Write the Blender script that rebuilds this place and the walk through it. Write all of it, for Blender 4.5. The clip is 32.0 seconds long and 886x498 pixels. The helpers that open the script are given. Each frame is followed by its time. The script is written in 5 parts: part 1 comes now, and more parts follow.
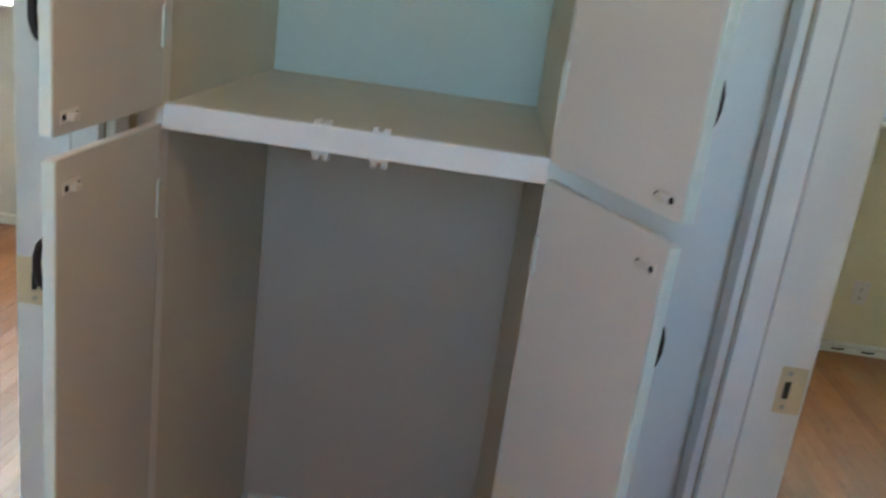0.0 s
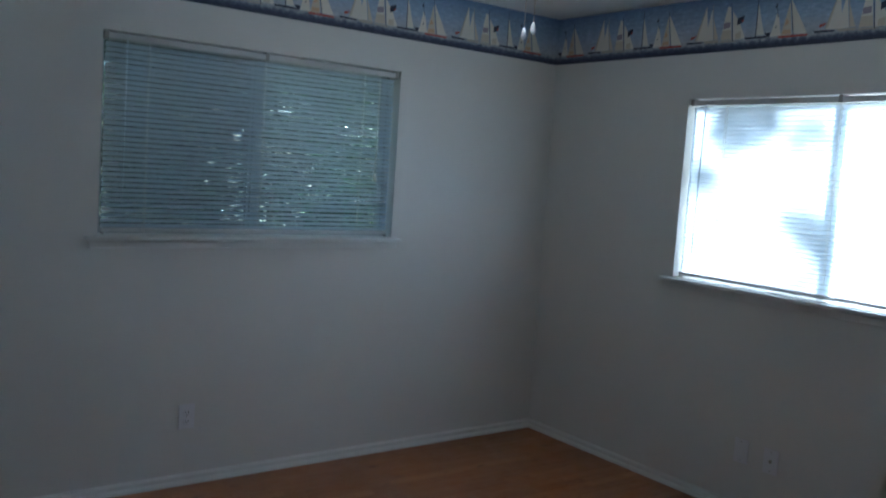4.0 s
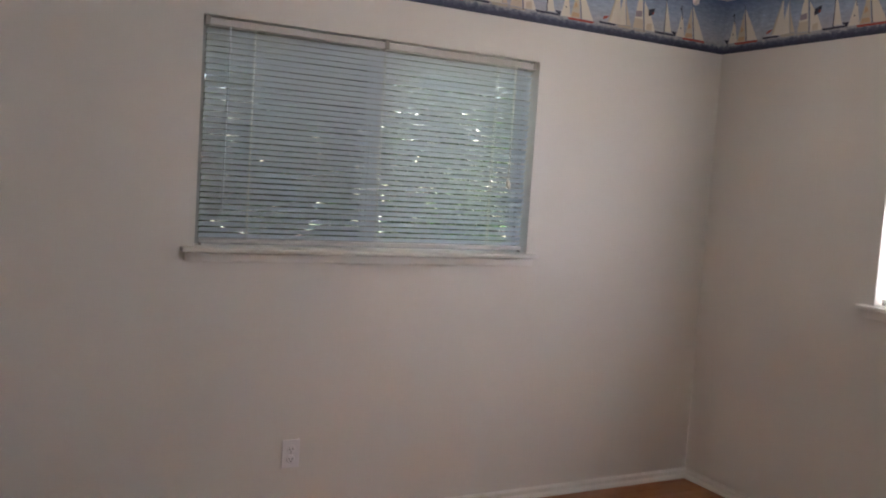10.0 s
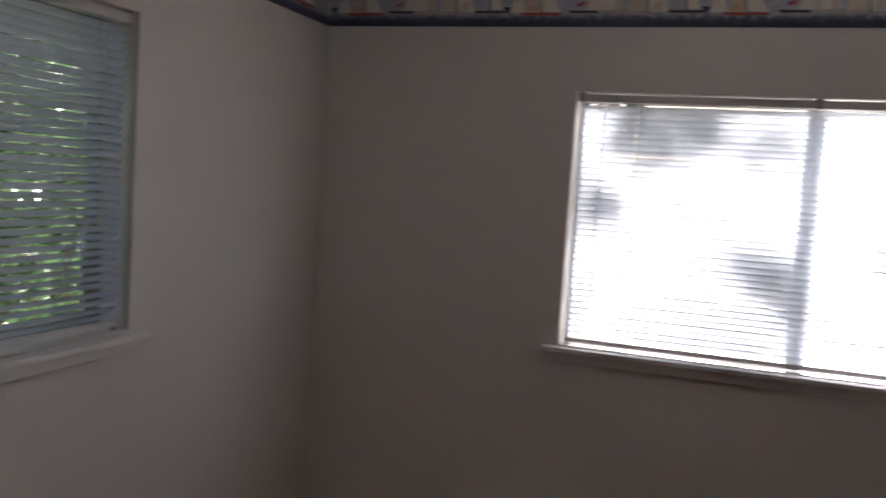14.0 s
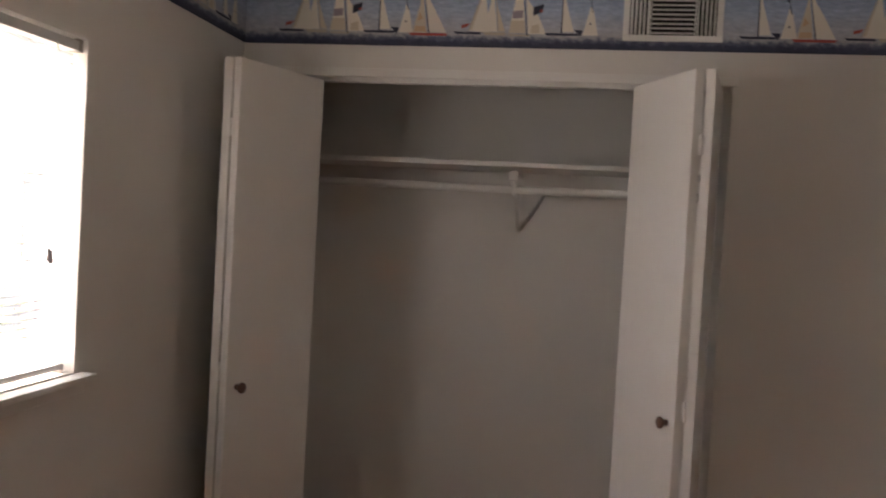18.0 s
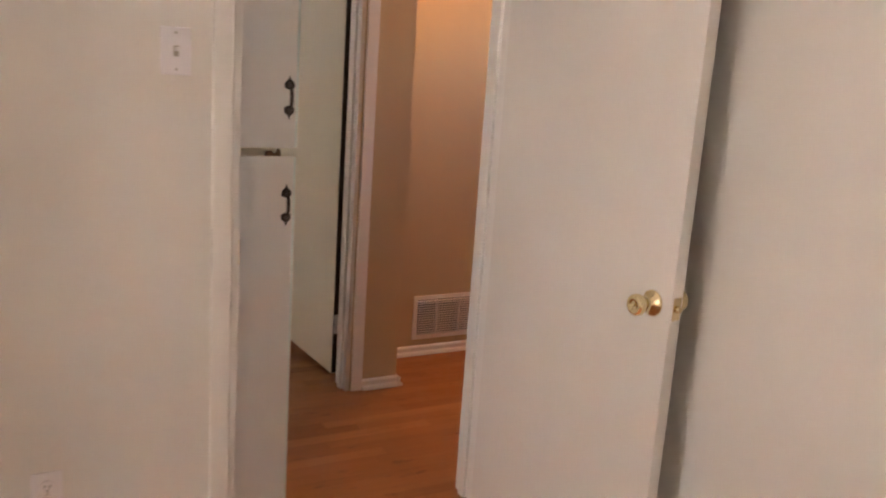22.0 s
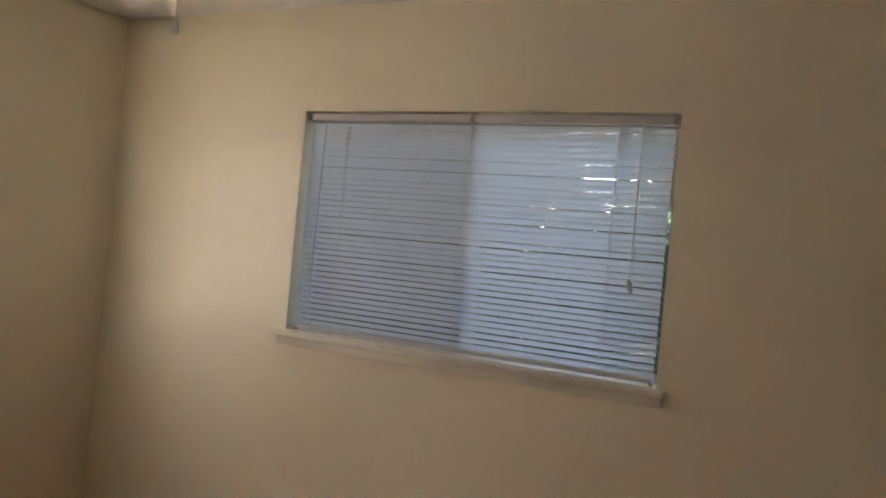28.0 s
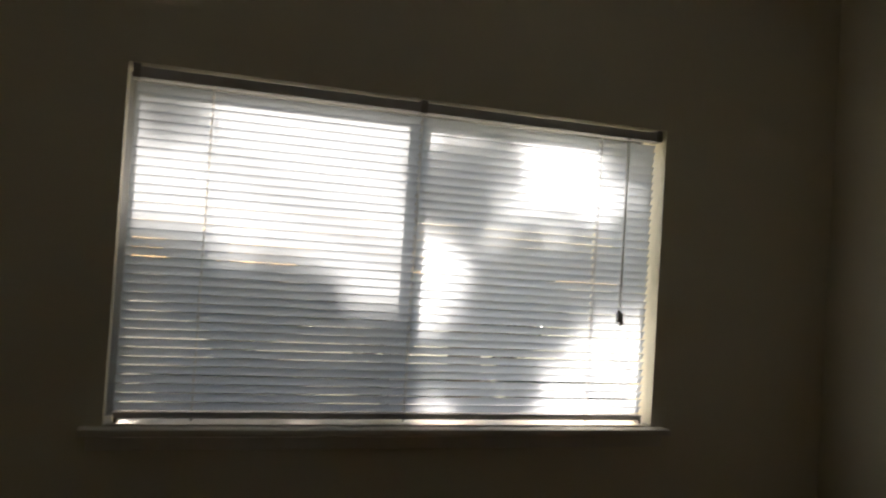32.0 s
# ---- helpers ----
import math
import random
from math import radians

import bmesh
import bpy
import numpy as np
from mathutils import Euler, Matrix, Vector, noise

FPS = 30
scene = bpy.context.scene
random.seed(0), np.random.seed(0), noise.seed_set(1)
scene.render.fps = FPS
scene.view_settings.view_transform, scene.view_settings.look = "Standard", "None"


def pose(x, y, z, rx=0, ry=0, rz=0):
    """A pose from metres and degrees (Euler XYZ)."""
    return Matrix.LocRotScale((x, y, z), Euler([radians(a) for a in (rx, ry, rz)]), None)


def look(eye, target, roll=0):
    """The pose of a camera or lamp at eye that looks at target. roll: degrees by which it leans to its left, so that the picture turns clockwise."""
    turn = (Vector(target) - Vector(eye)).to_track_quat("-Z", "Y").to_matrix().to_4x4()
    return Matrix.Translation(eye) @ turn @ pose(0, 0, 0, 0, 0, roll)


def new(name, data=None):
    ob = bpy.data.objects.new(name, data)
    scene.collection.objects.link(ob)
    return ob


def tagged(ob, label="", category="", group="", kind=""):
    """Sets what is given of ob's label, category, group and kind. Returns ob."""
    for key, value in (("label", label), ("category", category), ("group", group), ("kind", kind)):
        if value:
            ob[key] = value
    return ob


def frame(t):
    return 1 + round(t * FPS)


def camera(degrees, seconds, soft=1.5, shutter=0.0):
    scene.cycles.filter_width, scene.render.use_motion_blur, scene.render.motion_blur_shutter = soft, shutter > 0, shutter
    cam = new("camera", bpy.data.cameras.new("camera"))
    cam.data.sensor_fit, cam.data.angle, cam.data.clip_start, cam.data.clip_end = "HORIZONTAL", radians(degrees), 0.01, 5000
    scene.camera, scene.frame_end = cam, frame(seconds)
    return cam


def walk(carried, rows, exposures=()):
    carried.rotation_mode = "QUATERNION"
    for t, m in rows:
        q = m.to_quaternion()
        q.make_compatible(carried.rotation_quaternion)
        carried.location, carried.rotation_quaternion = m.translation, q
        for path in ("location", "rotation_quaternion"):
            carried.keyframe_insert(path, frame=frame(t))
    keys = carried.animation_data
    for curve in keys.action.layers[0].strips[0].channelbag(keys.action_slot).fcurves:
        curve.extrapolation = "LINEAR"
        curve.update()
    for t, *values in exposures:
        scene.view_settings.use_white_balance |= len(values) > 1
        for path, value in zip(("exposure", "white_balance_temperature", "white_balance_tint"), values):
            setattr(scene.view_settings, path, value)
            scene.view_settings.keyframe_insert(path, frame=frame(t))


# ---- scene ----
cam = camera(54.78, 32.0, soft=1.8, shutter=0.4)
PATH = [
    (0, (-1.824, -0.426, 1.403), (0.088, -0.358, 0.818), 7.86),
    (0.5, (-1.748, -0.403, 1.357), (0.098, -0.136, 0.636), 7.66),
    (1, (-1.643, -0.284, 1.348), (0.101, 0.252, 0.528), 6.43),
    (1.5, (-1.549, -0.181, 1.336), (0.034, 0.717, 0.507), 5.04),
    (2, (-1.436, -0.119, 1.390), (-0.083, 1.128, 0.605), 3.36),
    (2.5, (-1.400, -0.029, 1.396), (-0.188, 1.417, 0.732), 3.96),
    (3, (-1.388, -0.043, 1.463), (-0.235, 1.497, 0.919), 5.27),
    (3.5, (-1.387, 0.027, 1.523), (-0.213, 1.601, 1.147), 4.84),
    (4, (-1.412, 0.068, 1.526), (-0.222, 1.665, 1.340), 3.85),
    (4.5, (-1.393, 0.043, 1.562), (-0.216, 1.656, 1.441), 3.05),
    (6.5, (-1.332, 0.093, 1.503), (-0.201, 1.737, 1.359), 2.60),
    (7, (-1.295, 0.110, 1.504), (-0.199, 1.775, 1.341), 2.90),
    (7.5, (-1.247, 0.108, 1.488), (-0.192, 1.798, 1.316), 3.06),
    (8, (-1.229, 0.128, 1.483), (-0.199, 1.831, 1.296), 3.21),
    (8.5, (-1.176, 0.151, 1.472), (-0.186, 1.878, 1.277), 3.31),
    (9, (-1.156, 0.245, 1.445), (-0.186, 1.984, 1.251), 3.30),
    (9.5, (-1.139, 0.403, 1.445), (-0.186, 2.150, 1.248), 3.37),
    (10, (-1.094, 0.563, 1.459), (-0.169, 2.328, 1.298), 3.78),
    (10.5, (-1.035, 0.762, 1.468), (-0.148, 2.553, 1.385), 4.29),
    (11, (-0.966, 1.000, 1.431), (-0.136, 2.820, 1.427), 4.58),
    (11.5, (-0.826, 1.090, 1.451), (-0.092, 2.935, 1.211), 4.60),
    (12, (-0.885, 1.442, 1.482), (0.053, 3.162, 1.080), 5.82),
    (12.5, (-0.852, 1.668, 1.526), (0.339, 3.235, 1.169), 6.91),
    (13, (-0.942, 1.802, 1.597), (0.523, 3.133, 1.315), 4.22),
    (13.5, (-0.925, 2.245, 1.479), (0.844, 3.168, 1.340), 4.73),
    (14, (-0.874, 2.265, 1.613), (1.012, 2.913, 1.456), 3.73),
    (14.5, (-0.833, 2.803, 1.536), (1.166, 2.819, 1.479), 2.84),
    (15, (-0.379, 3.126, 1.503), (1.525, 2.515, 1.498), 2.14),
    (15.5, (-0.212, 3.181, 1.479), (1.535, 2.208, 1.502), 1.79),
    (17.5, (0.559, 3.391, 1.512), (1.203, 1.498, 1.515), 3.55),
    (18, (0.765, 3.379, 1.515), (1.101, 1.408, 1.460), 3.20),
    (18.5, (0.942, 3.323, 1.505), (1.009, 1.328, 1.383), 2.25),
    (19, (1.058, 3.305, 1.456), (0.872, 1.322, 1.270), 1.72),
    (19.5, (0.958, 3.235, 1.428), (0.626, 1.283, 1.151), 1.79),
    (20, (0.834, 3.251, 1.431), (0.335, 1.350, 1.061), 2.16),
    (20.5, (0.607, 3.195, 1.430), (-0.025, 1.346, 1.004), 2.17),
    (21, (0.436, 3.006, 1.419), (-0.352, 1.221, 0.978), 2.88),
    (21.5, (0.233, 2.722, 1.440), (-0.671, 0.994, 0.996), 3.57),
    (22, (-0.044, 2.453, 1.439), (-1.003, 0.750, 1.015), 3.94),
    (22.5, (-0.298, 2.098, 1.433), (-1.292, 0.409, 1.038), 4.36),
    (23, (-0.500, 1.753, 1.436), (-1.501, 0.066, 1.046), 2.55),
    (23.5, (-0.735, 1.452, 1.436), (-1.630, -0.292, 1.043), 1.20),
    (24, (-0.887, 1.044, 1.421), (-1.675, -0.750, 1.019), 2.51),
    (24.5, (-0.936, 0.775, 1.384), (-1.525, -1.096, 0.995), 5.78),
    (25, (-1.114, 0.264, 1.432), (-1.446, -1.657, 0.984), 5.27),
    (25.5, (-1.129, -0.155, 1.409), (-1.216, -2.103, 0.963), 4.00),
    (26, (-1.122, -0.443, 1.407), (-0.912, -2.387, 0.987), 3.54),
    (26.5, (-1.109, -0.579, 1.415), (-0.642, -2.493, 1.072), 4.09),
    (28.5, (-1.183, -0.885, 1.526), (-0.176, -2.613, 1.577), 5.42),
    (29, (-1.075, -0.874, 1.522), (-0.070, -2.601, 1.449), 4.18),
    (29.5, (-1.083, -1.026, 1.524), (0.143, -2.596, 1.347), 2.92),
    (30, (-0.935, -1.121, 1.570), (0.563, -2.427, 1.343), 2.97),
    (30.5, (-0.773, -1.283, 1.471), (0.990, -2.214, 1.316), 3.63),
    (31, (-0.491, -1.338, 1.405), (1.383, -2.032, 1.346), 3.04),
    (31.5, (-0.235, -1.413, 1.355), (1.676, -2.000, 1.426), 2.70),
    (32, (-0.075, -1.564, 1.478), (1.818, -2.208, 1.534), 3.58),
]
EXPO = [
    (0, 5.86, 5575, -1.6), (1, 6.6, 5250, 4.1), (2, 6.09, 5000, 8.7), (3, 5.5, 4725, 7.1), (4, 3.49, 4575, 6.2), (4.5, 3.48, 4575, 5.7),
    (6.5, 3.82, 4950, 6.1), (7, 3.98, 4975, 7.7), (8, 4.19, 5350, 10.8), (9, 4.29, 5725, 19.8), (10, 4.55, 6075, 25), (11, 4.93, 5950, 22.9),
    (12, 5.08, 5850, 21.9), (13, 4.68, 6000, 24.5), (14, 3.08, 5950, 27.4), (14.5, 2.54, 5575, 24.5), (15, 1.49, 5225, 23.5), (15.5, 1.48, 5250, 21.9),
    (17.5, 3.5, 6500, 26.7), (18, 3.89, 6825, 28.8), (19, 5.21, 7250, 32.3), (20, 5.49, 7400, 31.8), (21, 5.54, 7425, 32), (22, 5.5, 7300, 30.1),
    (23, 5.56, 7300, 22.6), (24, 5.76, 7700, 26.1), (25, 6.21, 9200, 27.1), (26, 6.24, 8500, 25.1), (26.5, 6.11, 8275, 26.8), (28.5, 4.83, 6825, 31.1),
    (29, 4.82, 6750, 32), (29.5, 4.83, 6850, 33.7), (30, 4.26, 6625, 29.6), (31, 3.34, 6500, 23.2), (32, 2.33, 6500, 21.4)]
walk(cam, [(t, look(e, g, r)) for t, e, g, r in PATH], EXPO)

# ---------------------------------------------------------------- world, sun, lamps
SUN_ELEV, SUN_AZ = radians(20), radians(90.4)      # azimuth: clockwise from north
world = bpy.data.worlds.new("world")
scene.world = world
world.use_nodes = True
wn = world.node_tree.nodes
sky = wn.new("ShaderNodeTexSky")
sky.sky_type, sky.sun_disc = "NISHITA", False
sky.sun_elevation, sky.sun_rotation = SUN_ELEV, SUN_AZ
wn["Background"].inputs["Strength"].default_value = 0.042
world.node_tree.links.new(sky.outputs["Color"], wn["Background"].inputs["Color"])
sun_dir = Vector((math.sin(SUN_AZ) * math.cos(SUN_ELEV), math.cos(SUN_AZ) * math.cos(SUN_ELEV), math.sin(SUN_ELEV)))
sun = new("sun", bpy.data.lights.new("sun", "SUN"))
sun.data.energy, sun.data.angle, sun.data.color = 4.9, radians(0.8), (1.0, 0.885, 0.69)
sun.matrix_world = look(sun_dir * 30, (0, 0, 0))


def bulb(name, at, watts, colour, radius):
    lamp = new(name, bpy.data.lights.new(name, "POINT"))
    lamp.data.energy, lamp.data.color, lamp.data.shadow_soft_size = watts, colour, radius
    lamp.location = at
    return lamp


bulb("hall_bulb", (-1.95, -1.03, 2.29), 0.48, (1.0, 0.48, 0.175), 0.06)
bulb("bedroom_bulb", (0.66, 2.55, 2.29), 0.09, (1.0, 0.82, 0.6), 0.05)


# ---------------------------------------------------------------- materials
def rgb(*c):
    return (c[0], c[1], c[2], 1.0)


class Mat:
    """A node material with a principled shader and short ways to wire it."""

    def __init__(self, name, colour=(0.8, 0.8, 0.8), rough=0.5, metal=0.0):
        self.m = bpy.data.materials.new(name)
        self.m.use_nodes = True
        self.t = self.m.node_tree
        self.b = self.t.nodes["Principled BSDF"]
        self.set("Base Color", rgb(*colour))
        self.set("Roughness", rough)
        self.set("Metallic", metal)

    def set(self, socket, value):
        self.b.inputs[socket].default_value = value
        return self

    def node(self, kind, **inputs):
        n = self.t.nodes.new(kind)
        for k, v in inputs.items():
            n.inputs[k.replace("_", " ")].default_value = v
        return n

    def wire(self, a, out, b, inp):
        self.t.links.new(a.outputs[out], b.inputs[inp])

    def coords(self, scale=(1, 1, 1), space="Object"):
        c, mp = self.node("ShaderNodeTexCoord"), self.node("ShaderNodeMapping")
        mp.inputs["Scale"].default_value = scale
        self.wire(c, space, mp, "Vector")
        return mp

    def noise(self, scale, detail=4.0, rough=0.55, stretch=(1, 1, 1), space="Object"):
        n = self.node("ShaderNodeTexNoise", Scale=scale, Detail=detail, Roughness=rough)
        self.wire(self.coords(stretch, space), "Vector", n, "Vector")
        return n

    def ramp(self, src, out, stops):
        r = self.node("ShaderNodeValToRGB")
        r.color_ramp.elements[0].position, r.color_ramp.elements[0].color = stops[0][0], rgb(*stops[0][1])
        r.color_ramp.elements[1].position, r.color_ramp.elements[1].color = stops[-1][0], rgb(*stops[-1][1])
        for p, c in stops[1:-1]:
            r.color_ramp.elements.new(p).color = rgb(*c)
        self.wire(src, out, r, "Fac")
        return r

    def mix(self, a, b, fac, mode="MIX", amount=1.0):
        n = self.t.nodes.new("ShaderNodeMix")
        n.data_type, n.blend_type = "RGBA", mode
        self.t.links.new(a, n.inputs[6])
        self.t.links.new(b, n.inputs[7])
        if fac is None:
            n.inputs[0].default_value = amount
        else:
            self.t.links.new(fac, n.inputs[0])
        return n.outputs[2]

    def bump(self, src, out, strength, distance):
        n = self.node("ShaderNodeBump", Strength=strength, Distance=distance)
        self.wire(src, out, n, "Height")
        old = self.b.inputs["Normal"].links
        if old:
            self.t.links.new(old[0].from_socket, n.inputs["Normal"])
        self.wire(n, "Normal", self.b, "Normal")
        return self

    def spread(self, src, out, low, high, socket):
        """Drive a socket from a noise, mapped from its middle range to low..high."""
        n = self.node("ShaderNodeMapRange")
        n.clamp = True
        n.inputs["From Min"].default_value, n.inputs["From Max"].default_value = 0.25, 0.75
        n.inputs["To Min"].default_value, n.inputs["To Max"].default_value = low, high
        self.wire(src, out, n, "Value")
        self.wire(n, "Result", self.b, socket)
        return self

    def base(self, socket):
        self.t.links.new(socket, self.b.inputs["Base Color"])
        return self


def painted(name, light, dark, rough, grain=220, depth=0.0006, blotch=1.6):
    """Brushed or rolled paint: soft blotches, fine roller grain."""
    m = Mat(name, light, rough)
    big = m.noise(blotch, 5)
    m.base(m.ramp(big, "Fac", [(0.3, dark), (0.7, light)]).outputs["Color"])
    m.spread(m.noise(9, 3), "Fac", rough - 0.05, rough + 0.05, "Roughness")
    m.bump(m.noise(grain, 3), "Fac", 0.35, depth)
    m.bump(m.noise(7, 4), "Fac", 0.25, depth * 4)
    m.set("Specular IOR Level", 0.36)
    return m.m


WALL = painted("wall_paint", (0.755, 0.735, 0.70), (0.725, 0.705, 0.67), 0.40)
WALL_B = painted("warm_wall_paint", (0.835, 0.782, 0.615), (0.805, 0.752, 0.585), 0.36)
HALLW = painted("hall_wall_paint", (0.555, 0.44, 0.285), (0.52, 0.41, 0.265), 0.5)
CEIL = painted("ceiling_paint", (0.82, 0.81, 0.79), (0.78, 0.77, 0.75), 0.8, grain=90, depth=0.0015)
TRIM = painted("white_trim_paint", (0.81, 0.80, 0.775), (0.765, 0.755, 0.725), 0.34, grain=60, depth=0.0004, blotch=3)
TRIM_B = painted("cream_trim_paint", (0.84, 0.80, 0.69), (0.80, 0.76, 0.65), 0.34, grain=60, depth=0.0004, blotch=3)
DOORP = painted("door_paint", (0.765, 0.745, 0.71), (0.735, 0.715, 0.68), 0.36, grain=45, depth=0.0004, blotch=1.2)
DOORB = painted("cream_door_paint", (0.80, 0.755, 0.64), (0.77, 0.725, 0.61), 0.36, grain=45, depth=0.0004, blotch=1.2)
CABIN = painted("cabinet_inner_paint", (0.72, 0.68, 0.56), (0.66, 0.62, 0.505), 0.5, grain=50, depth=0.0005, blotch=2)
# tan for the cupboard's lower back, its shade mixed into the colour
BACK_SHADE = painted("lower_back_shade", (0.62, 0.535, 0.425), (0.56, 0.485, 0.385), 0.5, grain=50, depth=0.0005, blotch=2)
LEAFIN = painted("leaf_inner_grey", (0.61, 0.59, 0.545), (0.555, 0.535, 0.49), 0.5, grain=50, depth=0.0005, blotch=2)
MINT = painted("pale_mint_paint", (0.53, 0.60, 0.565), (0.47, 0.55, 0.515), 0.5, grain=50, depth=0.0005, blotch=2)
OLDTRIM = Mat("chipped_paint", (0.82, 0.80, 0.75), 0.4)
_n = OLDTRIM.noise(26, 8, 0.7)
OLDTRIM.base(OLDTRIM.ramp(_n, "Fac", [(0.30, (0.45, 0.33, 0.22)), (0.34, (0.68, 0.76, 0.72)), (0.8, (0.70, 0.79, 0.76))]).outputs["Color"])
OLDTRIM.bump(_n, "Fac", 0.5, 0.002)
OLDTRIM = OLDTRIM.m


WORN_AT = (0.36, 1.84)


def wood_floor(name):
    m = Mat(name, (0.4, 0.2, 0.08), 0.3)
    info = m.node("ShaderNodeObjectInfo")
    isl = m.node("ShaderNodeNewGeometry")
    add = m.node("ShaderNodeMath")
    m.wire(info, "Random", add, 0)
    m.wire(isl, "Random Per Island", add, 1)
    fr = m.node("ShaderNodeMath")
    fr.operation = "FRACT"
    m.wire(add, "Value", fr, 0)
    tone = m.ramp(fr, "Value", [(0.0, (0.280, 0.092, 0.026)), (0.10, (0.335, 0.122, 0.037)), (0.25, (0.349, 0.131, 0.040)), (0.55, (0.378, 0.148, 0.048)), (0.8, (0.357, 0.136, 0.042)), (0.90, (0.400, 0.165, 0.055)), (1.0, (0.465, 0.210, 0.080))])
    geo = m.node("ShaderNodeNewGeometry")
    mp = m.node("ShaderNodeMapping")
    mp.inputs["Scale"].default_value = (2.2, 42, 1)
    m.wire(geo, "Position", mp, "Vector")
    shift = m.node("ShaderNodeVectorMath")
    shift.operation = "ADD"
    m.wire(mp, "Vector", shift, 0)
    m.wire(fr, "Value", shift, 1)
    grain = m.node("ShaderNodeTexNoise", Scale=1.4, Detail=7.0, Roughness=0.62, Distortion=0.6)
    m.wire(shift, "Vector", grain, "Vector")
    gr = m.ramp(grain, "Fac", [(0.28, (0.74, 0.69, 0.64)), (0.5, (1, 1, 1)), (0.8, (1.08, 1.06, 1.0))])
    col = m.mix(tone.outputs["Color"], gr.outputs["Color"], None, "MULTIPLY", 0.68)
    stain = m.node("ShaderNodeTexNoise", Scale=1.7, Detail=5.0, Roughness=0.65)
    m.wire(geo, "Position", stain, "Vector")
    st = m.ramp(stain, "Fac", [(0.30, (1.16, 1.15, 1.10)), (0.45, (1, 1, 1)), (0.58, (0.92, 0.91, 0.91)), (0.72, (0.78, 0.77, 0.79))])
    col = m.mix(col, st.outputs["Color"], None, "MULTIPLY", 0.8)
    # small dark knots and spots, drawn out along the strips
    kmap = m.node("ShaderNodeMapping")
    kmap.inputs["Scale"].default_value = (3.2, 8.0, 1)
    m.wire(geo, "Position", kmap, "Vector")
    knots = m.node("ShaderNodeTexNoise", Scale=2.6, Detail=3.0, Roughness=0.5)
    m.wire(kmap, "Vector", knots, "Vector")
    kn = m.ramp(knots, "Fac", [(0.63, (1, 1, 1)), (0.70, (0.70, 0.64, 0.62)), (0.76, (0.42, 0.37, 0.37))])
    col = m.mix(col, kn.outputs["Color"], None, "MULTIPLY", 0.9)
    scuff = m.node("ShaderNodeTexNoise", Scale=6.5, Detail=7.0, Roughness=0.68)
    m.wire(geo, "Position", scuff, "Vector")
    m.spread(scuff, "Fac", 0.29, 0.60, "Roughness")
    # a dull grey worn place in the first bedroom, ragged at its rim
    rag = m.node("ShaderNodeTexNoise", Scale=5.0, Detail=6.0, Roughness=0.7)
    m.wire(mp, "Vector", rag, "Vector")
    off = m.node("ShaderNodeVectorMath")
    off.operation = "SUBTRACT"
    m.wire(geo, "Position", off, 0)
    off.inputs[1].default_value = (WORN_AT[0], WORN_AT[1], 0)
    squash = m.node("ShaderNodeVectorMath")
    squash.operation = "MULTIPLY"
    m.wire(off, "Vector", squash, 0)
    squash.inputs[1].default_value = (0.52, 1.05, 1)
    far = m.node("ShaderNodeVectorMath")
    far.operation = "LENGTH"
    m.wire(squash, "Vector", far, 0)
    both = m.node("ShaderNodeMath")
    m.wire(far, "Value", both, 0)
    m.wire(rag, "Fac", both, 1)
    patch = m.ramp(both, "Value", [(0.50, (0.62, 0.62, 0.62)), (0.85, (0.36, 0.36, 0.36)), (1.3, (0, 0, 0))])
    grey = m.node("ShaderNodeRGB")
    grey.outputs[0].default_value = rgb(0.115, 0.080, 0.060)
    m.base(m.mix(col, grey.outputs[0], patch.outputs["Color"]))
    m.set("Coat Weight", 0.2).set("Coat Roughness", 0.36)
    m.bump(grain, "Fac", 0.25, 0.0008)
    return m.m


OAK = wood_floor("oak_strip_floor")
SUBFLOOR = Mat("dark_joint", (0.10, 0.045, 0.022), 0.7).m
SLAT = Mat("blind_slat", (0.705, 0.75, 0.82), 0.40)
_tr = SLAT.node("ShaderNodeBsdfTranslucent")
_tr.inputs["Color"].default_value = rgb(0.665, 0.755, 0.85)
_mx = SLAT.node("ShaderNodeMixShader", Fac=0.36)
SLAT.wire(SLAT.b, "BSDF", _mx, 1)
SLAT.wire(_tr, "BSDF", _mx, 2)
SLAT.wire(_mx, "Shader", SLAT.t.nodes["Material Output"], "Surface")
SLAT = SLAT.m
RAIL = Mat("blind_rail", (0.62, 0.60, 0.60), 0.35).m
BRACKET = Mat("taupe_steel", (0.36, 0.33, 0.31), 0.45).m
SCREEN = Mat("insect_screen", (0.10, 0.10, 0.10), 0.7)
_tp = SCREEN.node("ShaderNodeBsdfTransparent")
_sm = SCREEN.node("ShaderNodeMixShader", Fac=0.34)
SCREEN.wire(_tp, "BSDF", _sm, 1)
SCREEN.wire(SCREEN.b, "BSDF", _sm, 2)
SCREEN.wire(_sm, "Shader", SCREEN.t.nodes["Material Output"], "Surface")
SCREEN = SCREEN.m
CORD = Mat("blind_cord", (0.75, 0.74, 0.70), 0.7).m
TASSEL = Mat("cord_tassel", (0.22, 0.20, 0.18), 0.5).m
ALU = Mat("brushed_aluminium", (0.42, 0.43, 0.44), 0.38, 0.9)
ALU.bump(ALU.noise(60, 3, stretch=(1, 1, 30)), "Fac", 0.2, 0.0004)
ALU = ALU.m
GLASS = Mat("window_glass", (0.95, 1.0, 0.98), 0.0)
GLASS.set("Transmission Weight", 1.0).set("IOR", 1.01).set("Specular IOR Level", 0.3)
GLASS = GLASS.m
BRASS = Mat("polished_brass", (0.86, 0.72, 0.44), 0.16, 1.0)
